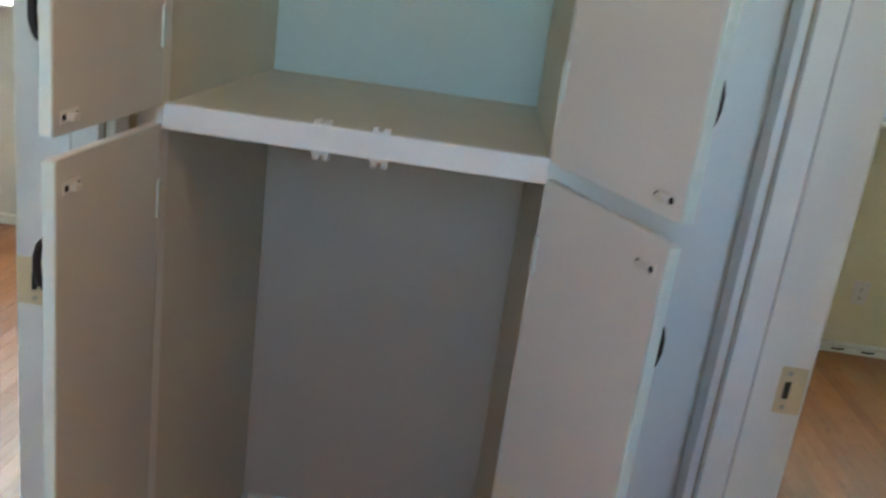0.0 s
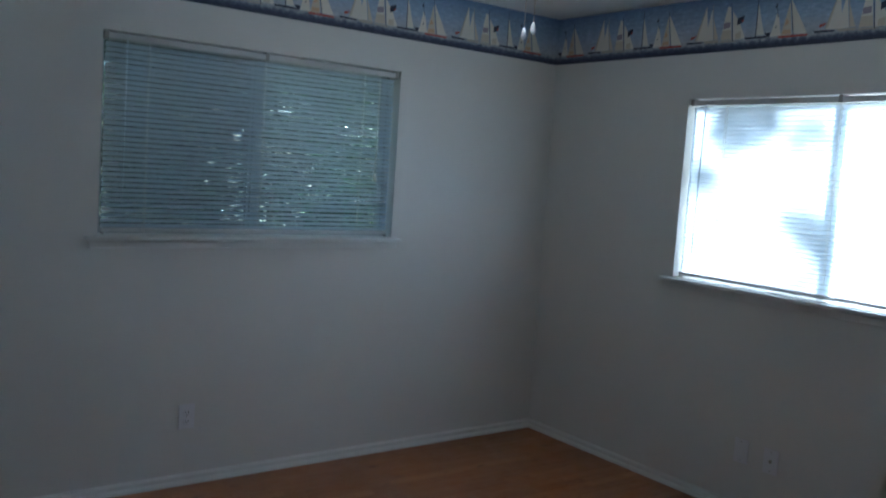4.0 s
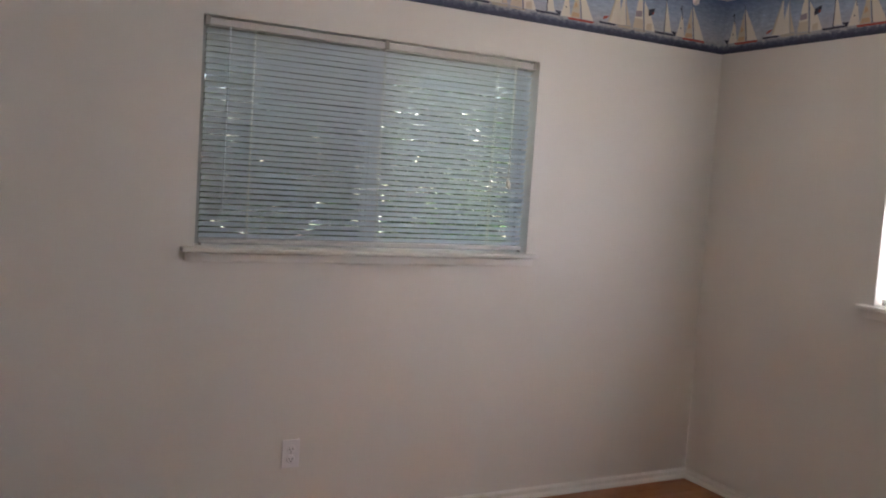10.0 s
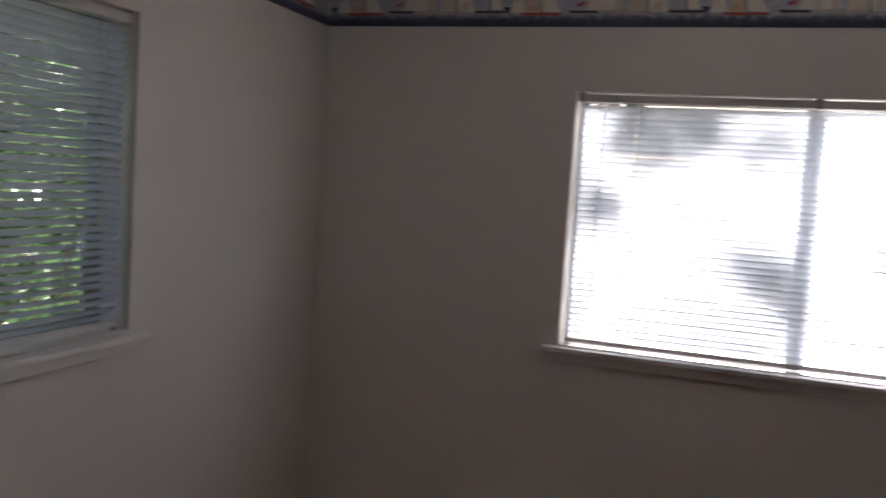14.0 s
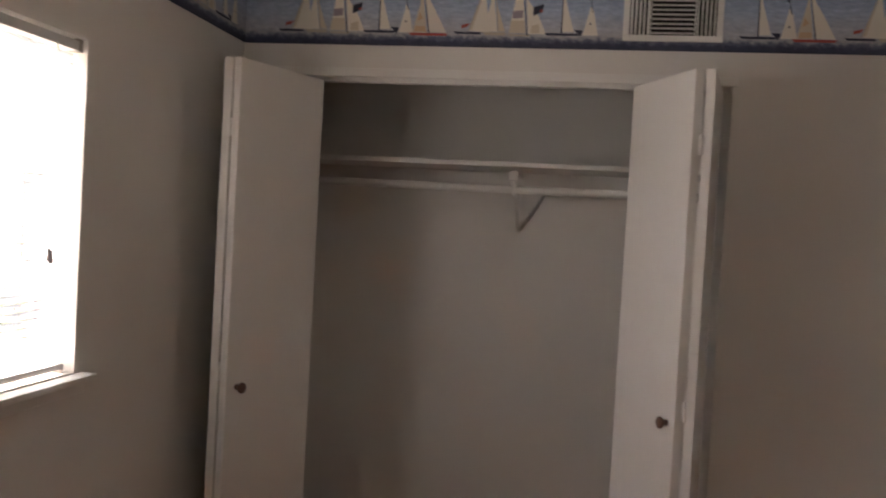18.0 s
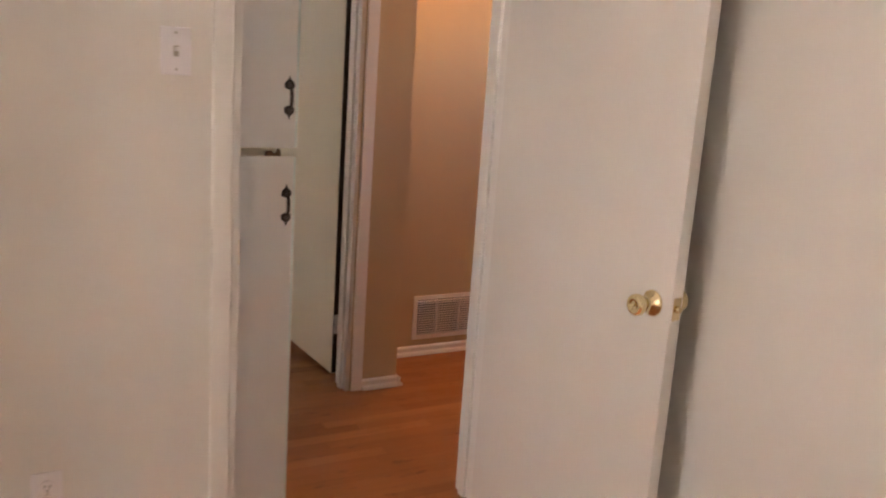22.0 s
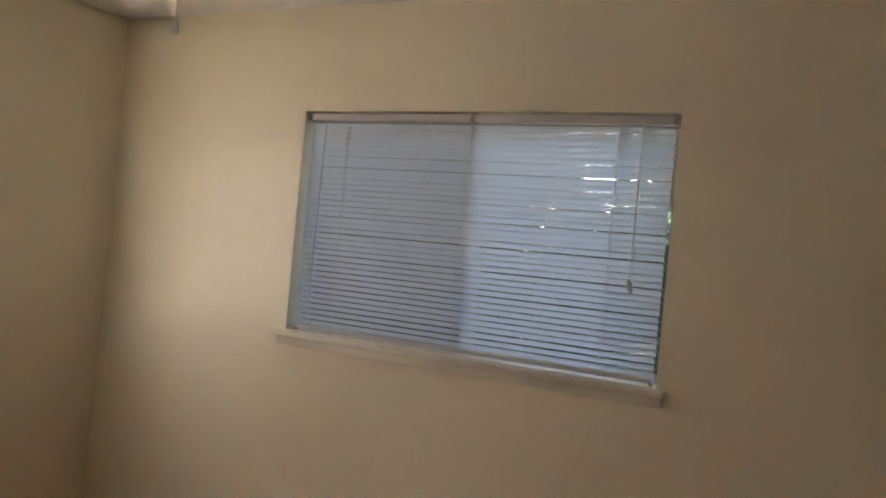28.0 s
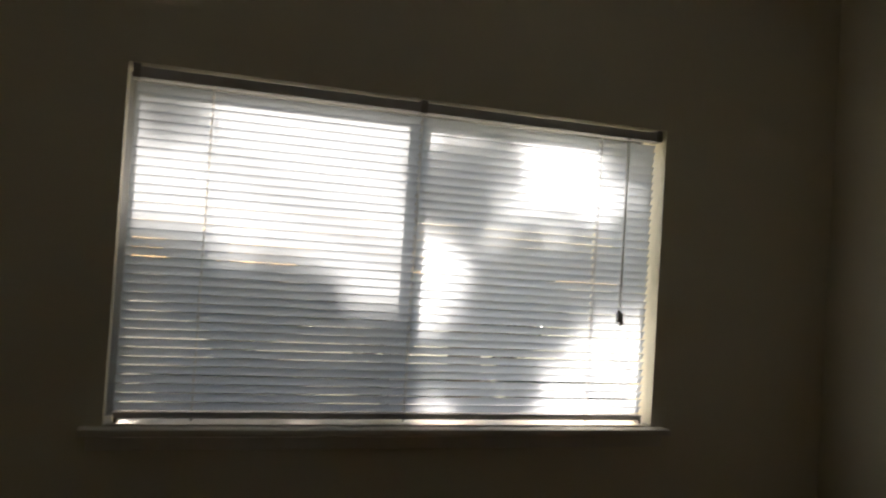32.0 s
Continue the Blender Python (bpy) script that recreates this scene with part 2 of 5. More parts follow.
BRASS.bump(BRASS.noise(30, 3), "Fac", 0.1, 0.0005)
BRASS = BRASS.m
BRONZE = Mat("antique_bronze", (0.22, 0.135, 0.09), 0.3, 1.0)
BRONZE.bump(BRONZE.noise(80, 3), "Fac", 0.15, 0.0005)
BRONZE = BRONZE.m
IRON = Mat("black_iron", (0.045, 0.032, 0.028), 0.42, 0.6)
IRON.bump(IRON.noise(160, 4), "Fac", 0.5, 0.0008)
IRON = IRON.m
STRIKE = Mat("dull_cream_brass", (0.66, 0.55, 0.36), 0.38, 0.35).m
CATCH = Mat("paint_flecked_steel", (0.70, 0.68, 0.62), 0.4, 0.2).m
STEEL = Mat("worn_steel", (0.45, 0.42, 0.37), 0.35, 1.0).m
KNOBW = Mat("dark_wood_knob", (0.11, 0.05, 0.03), 0.35)
KNOBW.bump(KNOBW.noise(40, 4, stretch=(1, 6, 1)), "Fac", 0.3, 0.0006)
KNOBW = KNOBW.m
EDGEDARK = Mat("dark_strip", (0.050, 0.032, 0.020), 0.75)
EDGEDARK.bump(EDGEDARK.noise(30, 4, stretch=(1, 1, 0.1)), "Fac", 0.4, 0.0008)
EDGEDARK = EDGEDARK.m
REDWOOD = Mat("dark_red_varnish", (0.115, 0.03, 0.014), 0.32)
_n = REDWOOD.noise(2.0, 6, 0.6, (1, 16, 1))
REDWOOD.base(REDWOOD.ramp(_n, "Fac", [(0.3, (0.085, 0.022, 0.010)), (0.7, (0.15, 0.042, 0.018))]).outputs["Color"])
REDWOOD = REDWOOD.m
PLATE = Mat("ivory_plastic", (0.79, 0.775, 0.80), 0.3).m
DARK = Mat("dark_hollow", (0.015, 0.014, 0.013), 0.9).m


# ---------------------------------------------------------------- mesh helpers
def add_box(bm, lo, hi):
    vs = [bm.verts.new((x, y, z)) for z in (lo[2], hi[2]) for y in (lo[1], hi[1]) for x in (lo[0], hi[0])]
    fs = [(0, 2, 3, 1), (4, 5, 7, 6), (0, 1, 5, 4), (2, 6, 7, 3), (0, 4, 6, 2), (1, 3, 7, 5)]
    return [bm.faces.new([vs[i] for i in f]) for f in fs]


def boxes(*spans, bevel=0.0):
    bm = bmesh.new()
    for lo, hi in spans:
        add_box(bm, [min(a, b) for a, b in zip(lo, hi)], [max(a, b) for a, b in zip(lo, hi)])
    if bevel:
        bmesh.ops.bevel(bm, geom=bm.edges[:], offset=bevel, segments=2, affect="EDGES", profile=0.6)
    return bm


def lathe(profile, n=20, axis="z"):
    """A turned shape from (radius, height) pairs."""
    bm = bmesh.new()
    rings = []
    for r, h in profile:
        ring = []
        for i in range(n):
            a = 2 * math.pi * i / n
            p = (r * math.cos(a), r * math.sin(a), h)
            if axis == "y":
                p = (p[0], -p[2], p[1])
            elif axis == "x":
                p = (p[2], p[0], p[1])
            ring.append(bm.verts.new(p))
        rings.append(ring)
    for a, b in zip(rings, rings[1:]):
        for i in range(n):
            bm.faces.new((a[i], a[(i + 1) % n], b[(i + 1) % n], b[i]))
    bm.faces.new(rings[0][::-1])
    bm.faces.new(rings[-1])
    bmesh.ops.recalc_face_normals(bm, faces=bm.faces[:])
    for f in bm.faces:
        f.smooth = len(f.verts) == 4
    return bm


def sweep(points, radius, n=8):
    """A round bar along points; radius may be one number or one for each point."""
    bm = bmesh.new()
    rings = []
    pts = [Vector(p) for p in points]
    for i, p in enumerate(pts):
        d = (pts[min(i + 1, len(pts) - 1)] - pts[max(i - 1, 0)]).normalized()
        side = d.cross(Vector((0.31, 0.87, 0.38))).normalized()
        up = d.cross(side)
        r = radius[i] if isinstance(radius, (list, tuple)) else radius
        rings.append([bm.verts.new(p + side * (r * math.cos(2 * math.pi * k / n)) + up * (r * math.sin(2 * math.pi * k / n))) for k in range(n)])
    for a, b in zip(rings, rings[1:]):
        for i in range(n):
            bm.faces.new((a[i], a[(i + 1) % n], b[(i + 1) % n], b[i])).smooth = True
    bm.faces.new(rings[0][::-1])
    bm.faces.new(rings[-1])
    bmesh.ops.recalc_face_normals(bm, faces=bm.faces[:])
    return bm


def joined(*meshes):
    out = bmesh.new()
    for bm in meshes:
        tmp = bpy.data.meshes.new("tmp")
        bm.to_mesh(tmp)
        out.from_mesh(tmp)
        bpy.data.meshes.remove(tmp)
        bm.free()
    return out


def mesh_of(name, bm, *mats):
    me = bpy.data.meshes.new(name)
    bm.to_mesh(me)
    bm.free()
    for m in mats:
        me.materials.append(m)
    return me


def part(name, bm, material, parent, label="", at=None):
    ob = new(name, mesh_of(name, bm, *(material if isinstance(material, (list, tuple)) else (material,))))
    ob.parent = parent
    if at is not None:
        ob.matrix_basis = at
    return tagged(ob, label)


def thing(name, m, label, category, group="", kind=""):
    ob = new(name)
    ob.empty_display_size = 0.1
    ob.matrix_basis = m
    return tagged(ob, label, category, group, kind)


def solid(name, bm, material, label, category="wall", kind="structure"):
    return tagged(new(name, mesh_of(name, bm, material)), label, category, "", kind)


# ---------------------------------------------------------------- plan (metres; x east, y north)
CEIL_Z = 2.44
AX0, AX1, AY0, AY1 = -1.62, 2.12, 0.24, 3.815          # first bedroom
BX0, BX1, BY0, BY1 = -1.62, 2.07, -3.572, -0.94        # second bedroom
HN, HS, HW, RX, RY = 0.12, -0.825, -3.55, -1.69, -1.165                      # hall faces and west end
DOOR_A, DOOR_B = (-1.49, -0.645), (-1.462, -0.625)
CLOSET_A = (0.302, 1.970)
CLOSET_B = (-3.52, -2.02)
HEAD = 2.05
W1 = (-0.439, 1.037, 1.150, 2.008)
W2 = (1.270, 2.838, 1.058, 1.957)
W3 = (-0.494, 1.000, 1.142, 2.022)
W4 = (-2.959, -1.484, 1.073, 1.932)


def wall_pieces(a0, a1, z0, z1, holes):
    """Rectangles (a, z) of a wall with rectangular holes (a, b, low, high)."""
    out, at = [], a0
    for a, b, lo, hi in sorted(holes):
        out.append((at, a, z0, z1))
        if lo > z0:
            out.append((a, b, z0, lo))
        if hi < z1:
            out.append((a, b, hi, z1))
        at = b
    out.append((at, a1, z0, z1))
    return [p for p in out if p[1] - p[0] > 1e-4]


def wall_x(name, x0, x1, y0, y1, holes, mat, label):
    return solid(name, boxes(*[((a, y0, lo), (b, y1, hi)) for a, b, lo, hi in wall_pieces(x0, x1, 0, CEIL_Z, holes)]), mat, label)


def wall_y(name, y0, y1, x0, x1, holes, mat, label):
    return solid(name, boxes(*[((x0, a, lo), (x1, b, hi)) for a, b, lo, hi in wall_pieces(y0, y1, 0, CEIL_Z, holes)]), mat, label)


wall_x("wall_north", AX0 - 0.15, AX1 + 0.15, AY1, AY1 + 0.15, [W1], WALL, "off-white painted plaster wall with a window")
wall_y("wall_east_1", HN, AY1, AX1, AX1 + 0.15, [W2], WALL, "off-white painted plaster wall with a sunlit window")
wall_y("wall_west_1", HN + 0.004, AY1, AX0 - 0.15, AX0, [], WALL, "plain off-white painted wall behind an open door")
wall_x("wall_south_1", AX0, AX1, HN + 0.004, AY0, [(*DOOR_A, 0, HEAD), (*CLOSET_A, 0, HEAD + 0.02)], WALL, "off-white wall with a doorway and a closet opening")
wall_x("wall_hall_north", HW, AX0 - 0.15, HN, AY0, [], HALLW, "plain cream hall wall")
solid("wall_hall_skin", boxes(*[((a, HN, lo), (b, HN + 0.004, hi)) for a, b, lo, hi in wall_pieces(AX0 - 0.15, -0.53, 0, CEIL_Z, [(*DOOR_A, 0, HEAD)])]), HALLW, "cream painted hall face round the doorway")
wall_y("wall_east_2", -0.645, HN, AX1, AX1 + 0.15, [], WALL, "closet end wall, off-white")
wall_x("wall_closet_back", 0.24, AX1, -0.645, -0.53, [], WALL, "off-white closet back wall")
wall_y("wall_closet_side", -0.53, HN + 0.004, 0.16, 0.298, [], WALL, "off-white closet side wall")
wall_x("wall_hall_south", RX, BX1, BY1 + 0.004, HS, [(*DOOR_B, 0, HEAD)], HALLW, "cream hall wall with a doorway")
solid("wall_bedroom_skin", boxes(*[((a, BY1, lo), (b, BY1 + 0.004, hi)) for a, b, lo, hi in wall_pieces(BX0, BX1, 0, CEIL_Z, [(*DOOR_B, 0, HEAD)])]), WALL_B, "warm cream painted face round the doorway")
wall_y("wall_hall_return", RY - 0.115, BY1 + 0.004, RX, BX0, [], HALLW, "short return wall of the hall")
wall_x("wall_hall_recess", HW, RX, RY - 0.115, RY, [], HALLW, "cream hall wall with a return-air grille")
# opening is made up: it lights the hall and cupboard from the west
wall_y("wall_hall_end", RY - 0.115, AY0, HW - 0.1, HW, [(-0.80, 0.02, 1.50, 2.38)], HALLW, "unseen hall end wall, opening added to let daylight in")
wall_y("wall_east_3", BY0, BY1, BX1, BX1 + 0.18, [W4], WALL_B, "warm cream wall with a sunlit window")
wall_y("wall_east_4", BY1, -0.645, BX1, BX1 + 0.18, [], WALL_B, "plain wall piece behind the linen cupboard")
wall_x("wall_south_2", -2.3, BX1 + 0.18, BY0 - 0.15, BY0, [W3], WALL_B, "warm cream wall with a window over the baseboard")
wall_y("wall_west_2", BY0, RY - 0.115, BX0 - 0.1, BX0, [(*CLOSET_B, 0, HEAD)], WALL_B, "warm cream wall with a closet opening")
wall_y("wall_closet_west", BY0, RY - 0.115, -2.3, -2.2, [], WALL_B, "closet back wall, cream")
solid("ceiling", boxes(((HW - 0.1, BY0 - 0.15, CEIL_Z), (AX1 + 0.18, AY1 + 0.15, CEIL_Z + 0.10))), CEIL, "flat white painted ceiling", "ceiling")
# out of view; eaves added to keep sky light off the windows
solid("roof", boxes(((HW - 0.5, BY0 - 0.75, CEIL_Z + 0.1005), (AX1 + 0.68, AY1 + 0.75, CEIL_Z + 0.22))), CEIL, "unseen flat roof deck, eaves added to hold off sky light", "roof")
solid("floor_base", boxes(((HW - 0.1, BY0 - 0.15, -0.30), (AX1 + 0.18, AY1 + 0.15, -0.012))), SUBFLOOR, "dark subfloor under the oak strips", "floor")


# ---------------------------------------------------------------- windows and blinds
def window(name, m, w, z0, z1, label, depth=0.15, trim=TRIM):
    """A two-light aluminium slider in a plain plaster reveal, with stool and apron. Local x along the wall, y outwards."""
    root = thing(name, m, label, "window", "", "structure")
    h = z1 - z0
    yo = depth - 0.055
    f = 0.008
    part("window_frame", boxes(((0, yo, z0), (w, yo + 0.05, z0 + f)), ((0, yo, z1 - f), (w, yo + 0.05, z1)), ((0, yo, z0 + f), (f, yo + 0.05, z1 - f)), ((w - f, yo, z0 + f), (w, yo + 0.05, z1 - f)), bevel=0.002), ALU, root, "dull aluminium outer frame")
    mid = w / 2
    for k, (a, b, y) in enumerate(((f, mid + 0.030, yo + 0.004), (mid - 0.030, w - f, yo + 0.026))):
        s, lo, hi, meet = 0.024, z0 + f, z1 - f, 0.046
        sl, sr = (s, meet) if k == 0 else (meet, s)
        sash = part("sash", boxes(((a, y, lo), (b, y + 0.018, lo + s)), ((a, y, hi - s), (b, y + 0.018, hi)), ((a, y, lo + s), (a + sl, y + 0.018, hi - s)), ((b - sr, y, lo + s), (b, y + 0.018, hi - s)), bevel=0.0015), ALU, root)
        pane = part("pane", boxes(((a + sl - 0.004, y + 0.007, lo + s - 0.004), (b - sr + 0.004, y + 0.010, hi - s + 0.004))), GLASS, sash)
        pane.visible_shadow = False
    part("insect_screen", boxes(((f, depth - 0.004, z0 + f), (mid + 0.012, depth - 0.0036, z1 - f))), SCREEN, root, "fine grey insect screen")
    part("sash_latch", boxes(((mid - 0.012, yo - 0.010, z0 + h * 0.48), (mid + 0.008, yo + 0.003, z0 + h * 0.48 + 0.06)), bevel=0.002), ALU, root)
    part("window_sill", joined(boxes(((-0.052, -0.050, z0 - 0.017), (w + 0.036, 0.0, z0)), bevel=0.004), boxes(((0.001, 0.0, z0 - 0.016), (w - 0.001, yo, z0 + 0.003)))), trim, root, "painted wooden stool with a rounded nose")
    part("apron", boxes(((-0.034, -0.019, z0 - 0.054), (w + 0.026, 0.0, z0 - 0.0225)), bevel=0.003), trim, root)
    return root


CORDS = (0.125, 0.5, 0.875)


def slat_mesh(length, slotted):
    """A crowned vinyl slat with a small punched slot for each cord."""
    bm = bmesh.new()
    half, crown, segs, slot = 0.0128, 0.0022, 4, 0.0022
    xs = [0.0]
    for fx in CORDS:
        xs += [length * fx - slot, length * fx + slot]
    xs.append(length)
    rows = []
    for i in range(segs + 1):
        u = -1 + 2 * i / segs
        rows.append([bm.verts.new((x, half * u, crown * (1 - u * u))) for x in xs])
    for i, (a, b) in enumerate(zip(rows, rows[1:])):
        for j in range(len(xs) - 1):
            if slotted and j % 2 and i == 2:
                continue
            bm.faces.new((a[j], a[j + 1], b[j + 1], b[j])).smooth = True
    return mesh_of("slat", bm, SLAT)


def blind(m, w, z0, z1, tilt, label, seed, lift=0.014, wand=True, droop=0.0, fob=None, slotted=True):
    """A closed mini blind: headrail, slats on ladder cords, bottom rail, tilt wand and pull cord."""
    rnd = random.Random(seed)
    root = thing("window_blind", m, label, "blind", "mini blinds")
    x0, x1, y = 0.017, w - 0.017, 0.030
    part("headrail", boxes(((x0 - 0.006, y - 0.020, z1 - 0.034), (x1 + 0.006, y + 0.018, z1 - 0.007)), bevel=0.003), RAIL, root, "folded steel headrail")
    part("bottom_rail", boxes(((x0 + 0.003, y - 0.013, z0 + lift), (x1 - 0.003, y + 0.013, z0 + lift + 0.016)), bevel=0.003), RAIL, root)
    top, low, pitch = z1 - 0.054, z0 + lift + 0.028, 0.0215
    n = int((top - low) / pitch)
    pitch = (top - low) / n
    me = slat_mesh(x1 - x0 - 0.006, slotted)
    for i in range(n + 1):
        ob = new("slat", me)
        ob.parent = root
        z = low + pitch * i
        ob.matrix_basis = pose(x0 + 0.003 + rnd.uniform(-0.001, 0.001), y, z + rnd.uniform(-0.0004, 0.0004), -(tilt + rnd.uniform(-0.9, 0.9)) , rnd.uniform(-0.06, 0.06) + droop, 0)
    for bx in (x0 - 0.008, (x0 + x1) / 2 - 0.009, x1 - 0.009):
        part("mounting_bracket", boxes(((bx, y - 0.0215, z1 - 0.035), (bx + 0.018, y + 0.019, z1 - 0.001)), bevel=0.0015), BRACKET, root, "brown steel mounting bracket")
    for bx in (x0 + 0.004, x1 - 0.012):
        part("rail_foot", boxes(((bx, y - 0.012, z0 + lift - 0.010), (bx + 0.008, y + 0.012, z0 + lift + 0.001)), bevel=0.001), BRACKET, root)
    for fx in CORDS:
        cx = x0 + 0.003 + (x1 - x0 - 0.006) * fx
        part("ladder_cord", joined(sweep([(cx, y - 0.0125, z1 - 0.03), (cx, y - 0.0125, z0 + lift + 0.01)], 0.0011, 5), sweep([(cx + 0.012, y + 0.0125, z1 - 0.03), (cx + 0.012, y + 0.0125, z0 + lift + 0.01)], 0.0011, 5)), CORD, root)
        part("lift_cord", sweep([(cx, y + 0.001, z1 - 0.03), (cx, y + 0.001, z0 + lift + 0.01)], 0.0013, 5), CORD, root)
        part("rail_button", lathe([(0.004, 0), (0.004, 0.004), (0.002, 0.006)], 8), CORD, root, "", pose(cx, y - 0.004, z0 + lift - 0.006))
    h = z1 - z0
    px = x1 - 0.105
    part("pull_cord", joined(sweep([(px, y - 0.022, z1 - 0.028), (px + 0.003, y - 0.024, z0 + h * 0.6), (px, y - 0.024, z0 + h * 0.38)], 0.0014, 5), sweep([(px + 0.007, y - 0.022, z1 - 0.028), (px + 0.004, y - 0.024, z0 + h * 0.6), (px + 0.006, y - 0.024, z0 + h * 0.37)], 0.0014, 5)), CORD, root)
    for dx, dz in ((0, 0.0), (0.009, -0.008)):
        part("tassel", lathe([(0.002, 0.0), (0.0045, -0.006), (0.007, -0.032), (0.005, -0.036)], 10), fob or TASSEL, root, "plastic cord tassel", pose(px + dx, y - 0.024, z0 + h * 0.38 + 0.004 + dz))
    if wand:
        wx = x0 + 0.085
        part("tilt_wand", sweep([(wx, y - 0.024, z1 - 0.035), (wx - 0.006, y - 0.026, z0 + h * 0.14)], 0.0026, 6), SLAT, root, "clear plastic tilt wand")
    return root


def fitted(name, m, w, z0, z1, label, blind_label, tilt, seed, depth=0.15, trim=TRIM, **kw):
    window(name, m, w, z0, z1, label, depth, trim)
    blind(m, w, z0, z1, tilt, blind_label, seed, **kw)


fitted("window_1", pose(W1[0], AY1, 0), W1[1] - W1[0], W1[2], W1[3], "aluminium sliding window facing dark green shrubs", "off-white mini blind with half-open slats before dark shrubs", 42, 1, fob=CORD, slotted=False)
fitted("window_2", pose(AX1, W2[1], 0, 0, 0, -90), W2[1] - W2[0], W2[2], W2[3], "aluminium sliding window glowing with sunlight", "white mini blind glowing in direct sun, leaf shadows on it", 55, 2, lift=0.014)
fitted("window_3", pose(W3[1], BY0, 0, 0, 0, 180), W3[1] - W3[0], W3[2], W3[3], "aluminium sliding window over a painted stool", "white mini blind, bluish in shade, nearly closed", 50, 3, trim=TRIM_B, fob=RAIL, slotted=False)
fitted("window_4", pose(BX1, W4[1], 0, 0, 0, -90), W4[1] - W4[0], W4[2], W4[3], "aluminium sliding window with sun behind the blind", "white mini blind with large blurred tree shadows on it", 56, 4, depth=0.18, lift=0.014, trim=TRIM_B, wand=False, fob=CORD)


# ---------------------------------------------------------------- doors and their frames
def casing(name, x0, x1, y, out, head, label, w=0.057, t=0.014):
    """Flat casing round a doorway in a wall along x, on the face y, proud by t towards out (+1 or -1)."""
    y1 = y + out * t
    return solid(name, joined(
        boxes(((x0 - w, y, 0), (x0 - 0.006, y1, head + 0.006)), bevel=0.004),
        boxes(((x1 + 0.006, y, 0), (x1 + w, y1, head + 0.006)), bevel=0.004),
        boxes(((x0 - w, y, head + 0.0065), (x1 + w, y1, head + w)), bevel=0.004)), TRIM, label, "trim")


def jamb(name, x0, x1, y0, y1, head, stop_y, label):
    t = 0.018
    return solid(name, joined(
        boxes(((x0 - 0.001, y0 - 0.001, 0), (x0 + t, y1 + 0.001, head - t)), bevel=0.002), boxes(((x1 - t, y0 - 0.001, 0), (x1 + 0.001, y1 + 0.001, head - t)), bevel=0.002),
        boxes(((x0 - 0.001, y0 - 0.001, head - t), (x1 + 0.001, y1 + 0.001, head + 0.001)), bevel=0.002),
        boxes(((x0 + t, stop_y, 0), (x0 + t + 0.011, stop_y + 0.034, head - t - 0.011))), boxes(((x1 - t - 0.011, stop_y, 0), (x1 - t, stop_y + 0.034, head - t - 0.011))),
        boxes(((x0 + t, stop_y, head - t - 0.011), (x1 - t, stop_y + 0.034, head - t)))), TRIM, label, "door frame")


jamb("door_frame_1", *DOOR_A, HN, AY0, HEAD, HN + 0.036, "white painted door frame with a stop")
casing("trim_door_1", *DOOR_A, AY0, 1, HEAD, "white flat door casing on the bedroom side")
casing("trim_door_2", *DOOR_A, HN, -1, HEAD, "white flat door casing on the hall side")
jamb("door_frame_2", *DOOR_B, BY1, HS, HEAD, BY1 + 0.045, "white painted door frame with a stop")
casing("trim_door_3", *DOOR_B, HS, 1, HEAD, "white flat door casing on the hall side")
casing("trim_door_4", *DOOR_B, BY1, -1, HEAD, "white flat door casing on the bedroom side")


def strike(m, label):
    root = thing("strike_plate", m, label, "strike plate", "strike plates")
    part("plate", joined(boxes(((0, -0.026, -0.037), (0.0022, 0.020, -0.014))), boxes(((0, -0.026, 0.014), (0.0022, 0.020, 0.037))), boxes(((0, -0.026, -0.014), (0.0022, -0.005, 0.014))), boxes(((0, 0.005, -0.014), (0.0022, 0.020, 0.014)))), STRIKE, root, "worn brass plate")
    part("lip", sweep([(0.001, 0.018, 0), (-0.001, 0.026, 0), (-0.006, 0.031, 0)], 0.0085, 8), STRIKE, root)
    part("latch_hole", boxes(((0.0002, -0.005, -0.014), (0.0010, 0.005, 0.014))), DARK, root)
    part("hole_rim", boxes(((0.0022, -0.0075, -0.017), (0.0042, -0.005, 0.017)), ((0.0022, 0.005, -0.017), (0.0042, 0.0075, 0.017)), bevel=0.0006), STRIKE, root)
    for z in (-0.027, 0.027):
        part("screw", lathe([(0.0042, 0.0), (0.0036, 0.0012), (0.001, 0.0014)], 8, "x"), STEEL, root, "", pose(0.0022, 0, z))
    return root


strike(pose(DOOR_A[1] - 0.0185, AY0 - 0.028, 0.905, 0, 0, 180), "brass strike plate on the white door frame")
strike(pose(DOOR_B[1] - 0.0185, BY1 + 0.028, 0.905, 180, 0, 180), "dull brass strike plate on the white door frame")


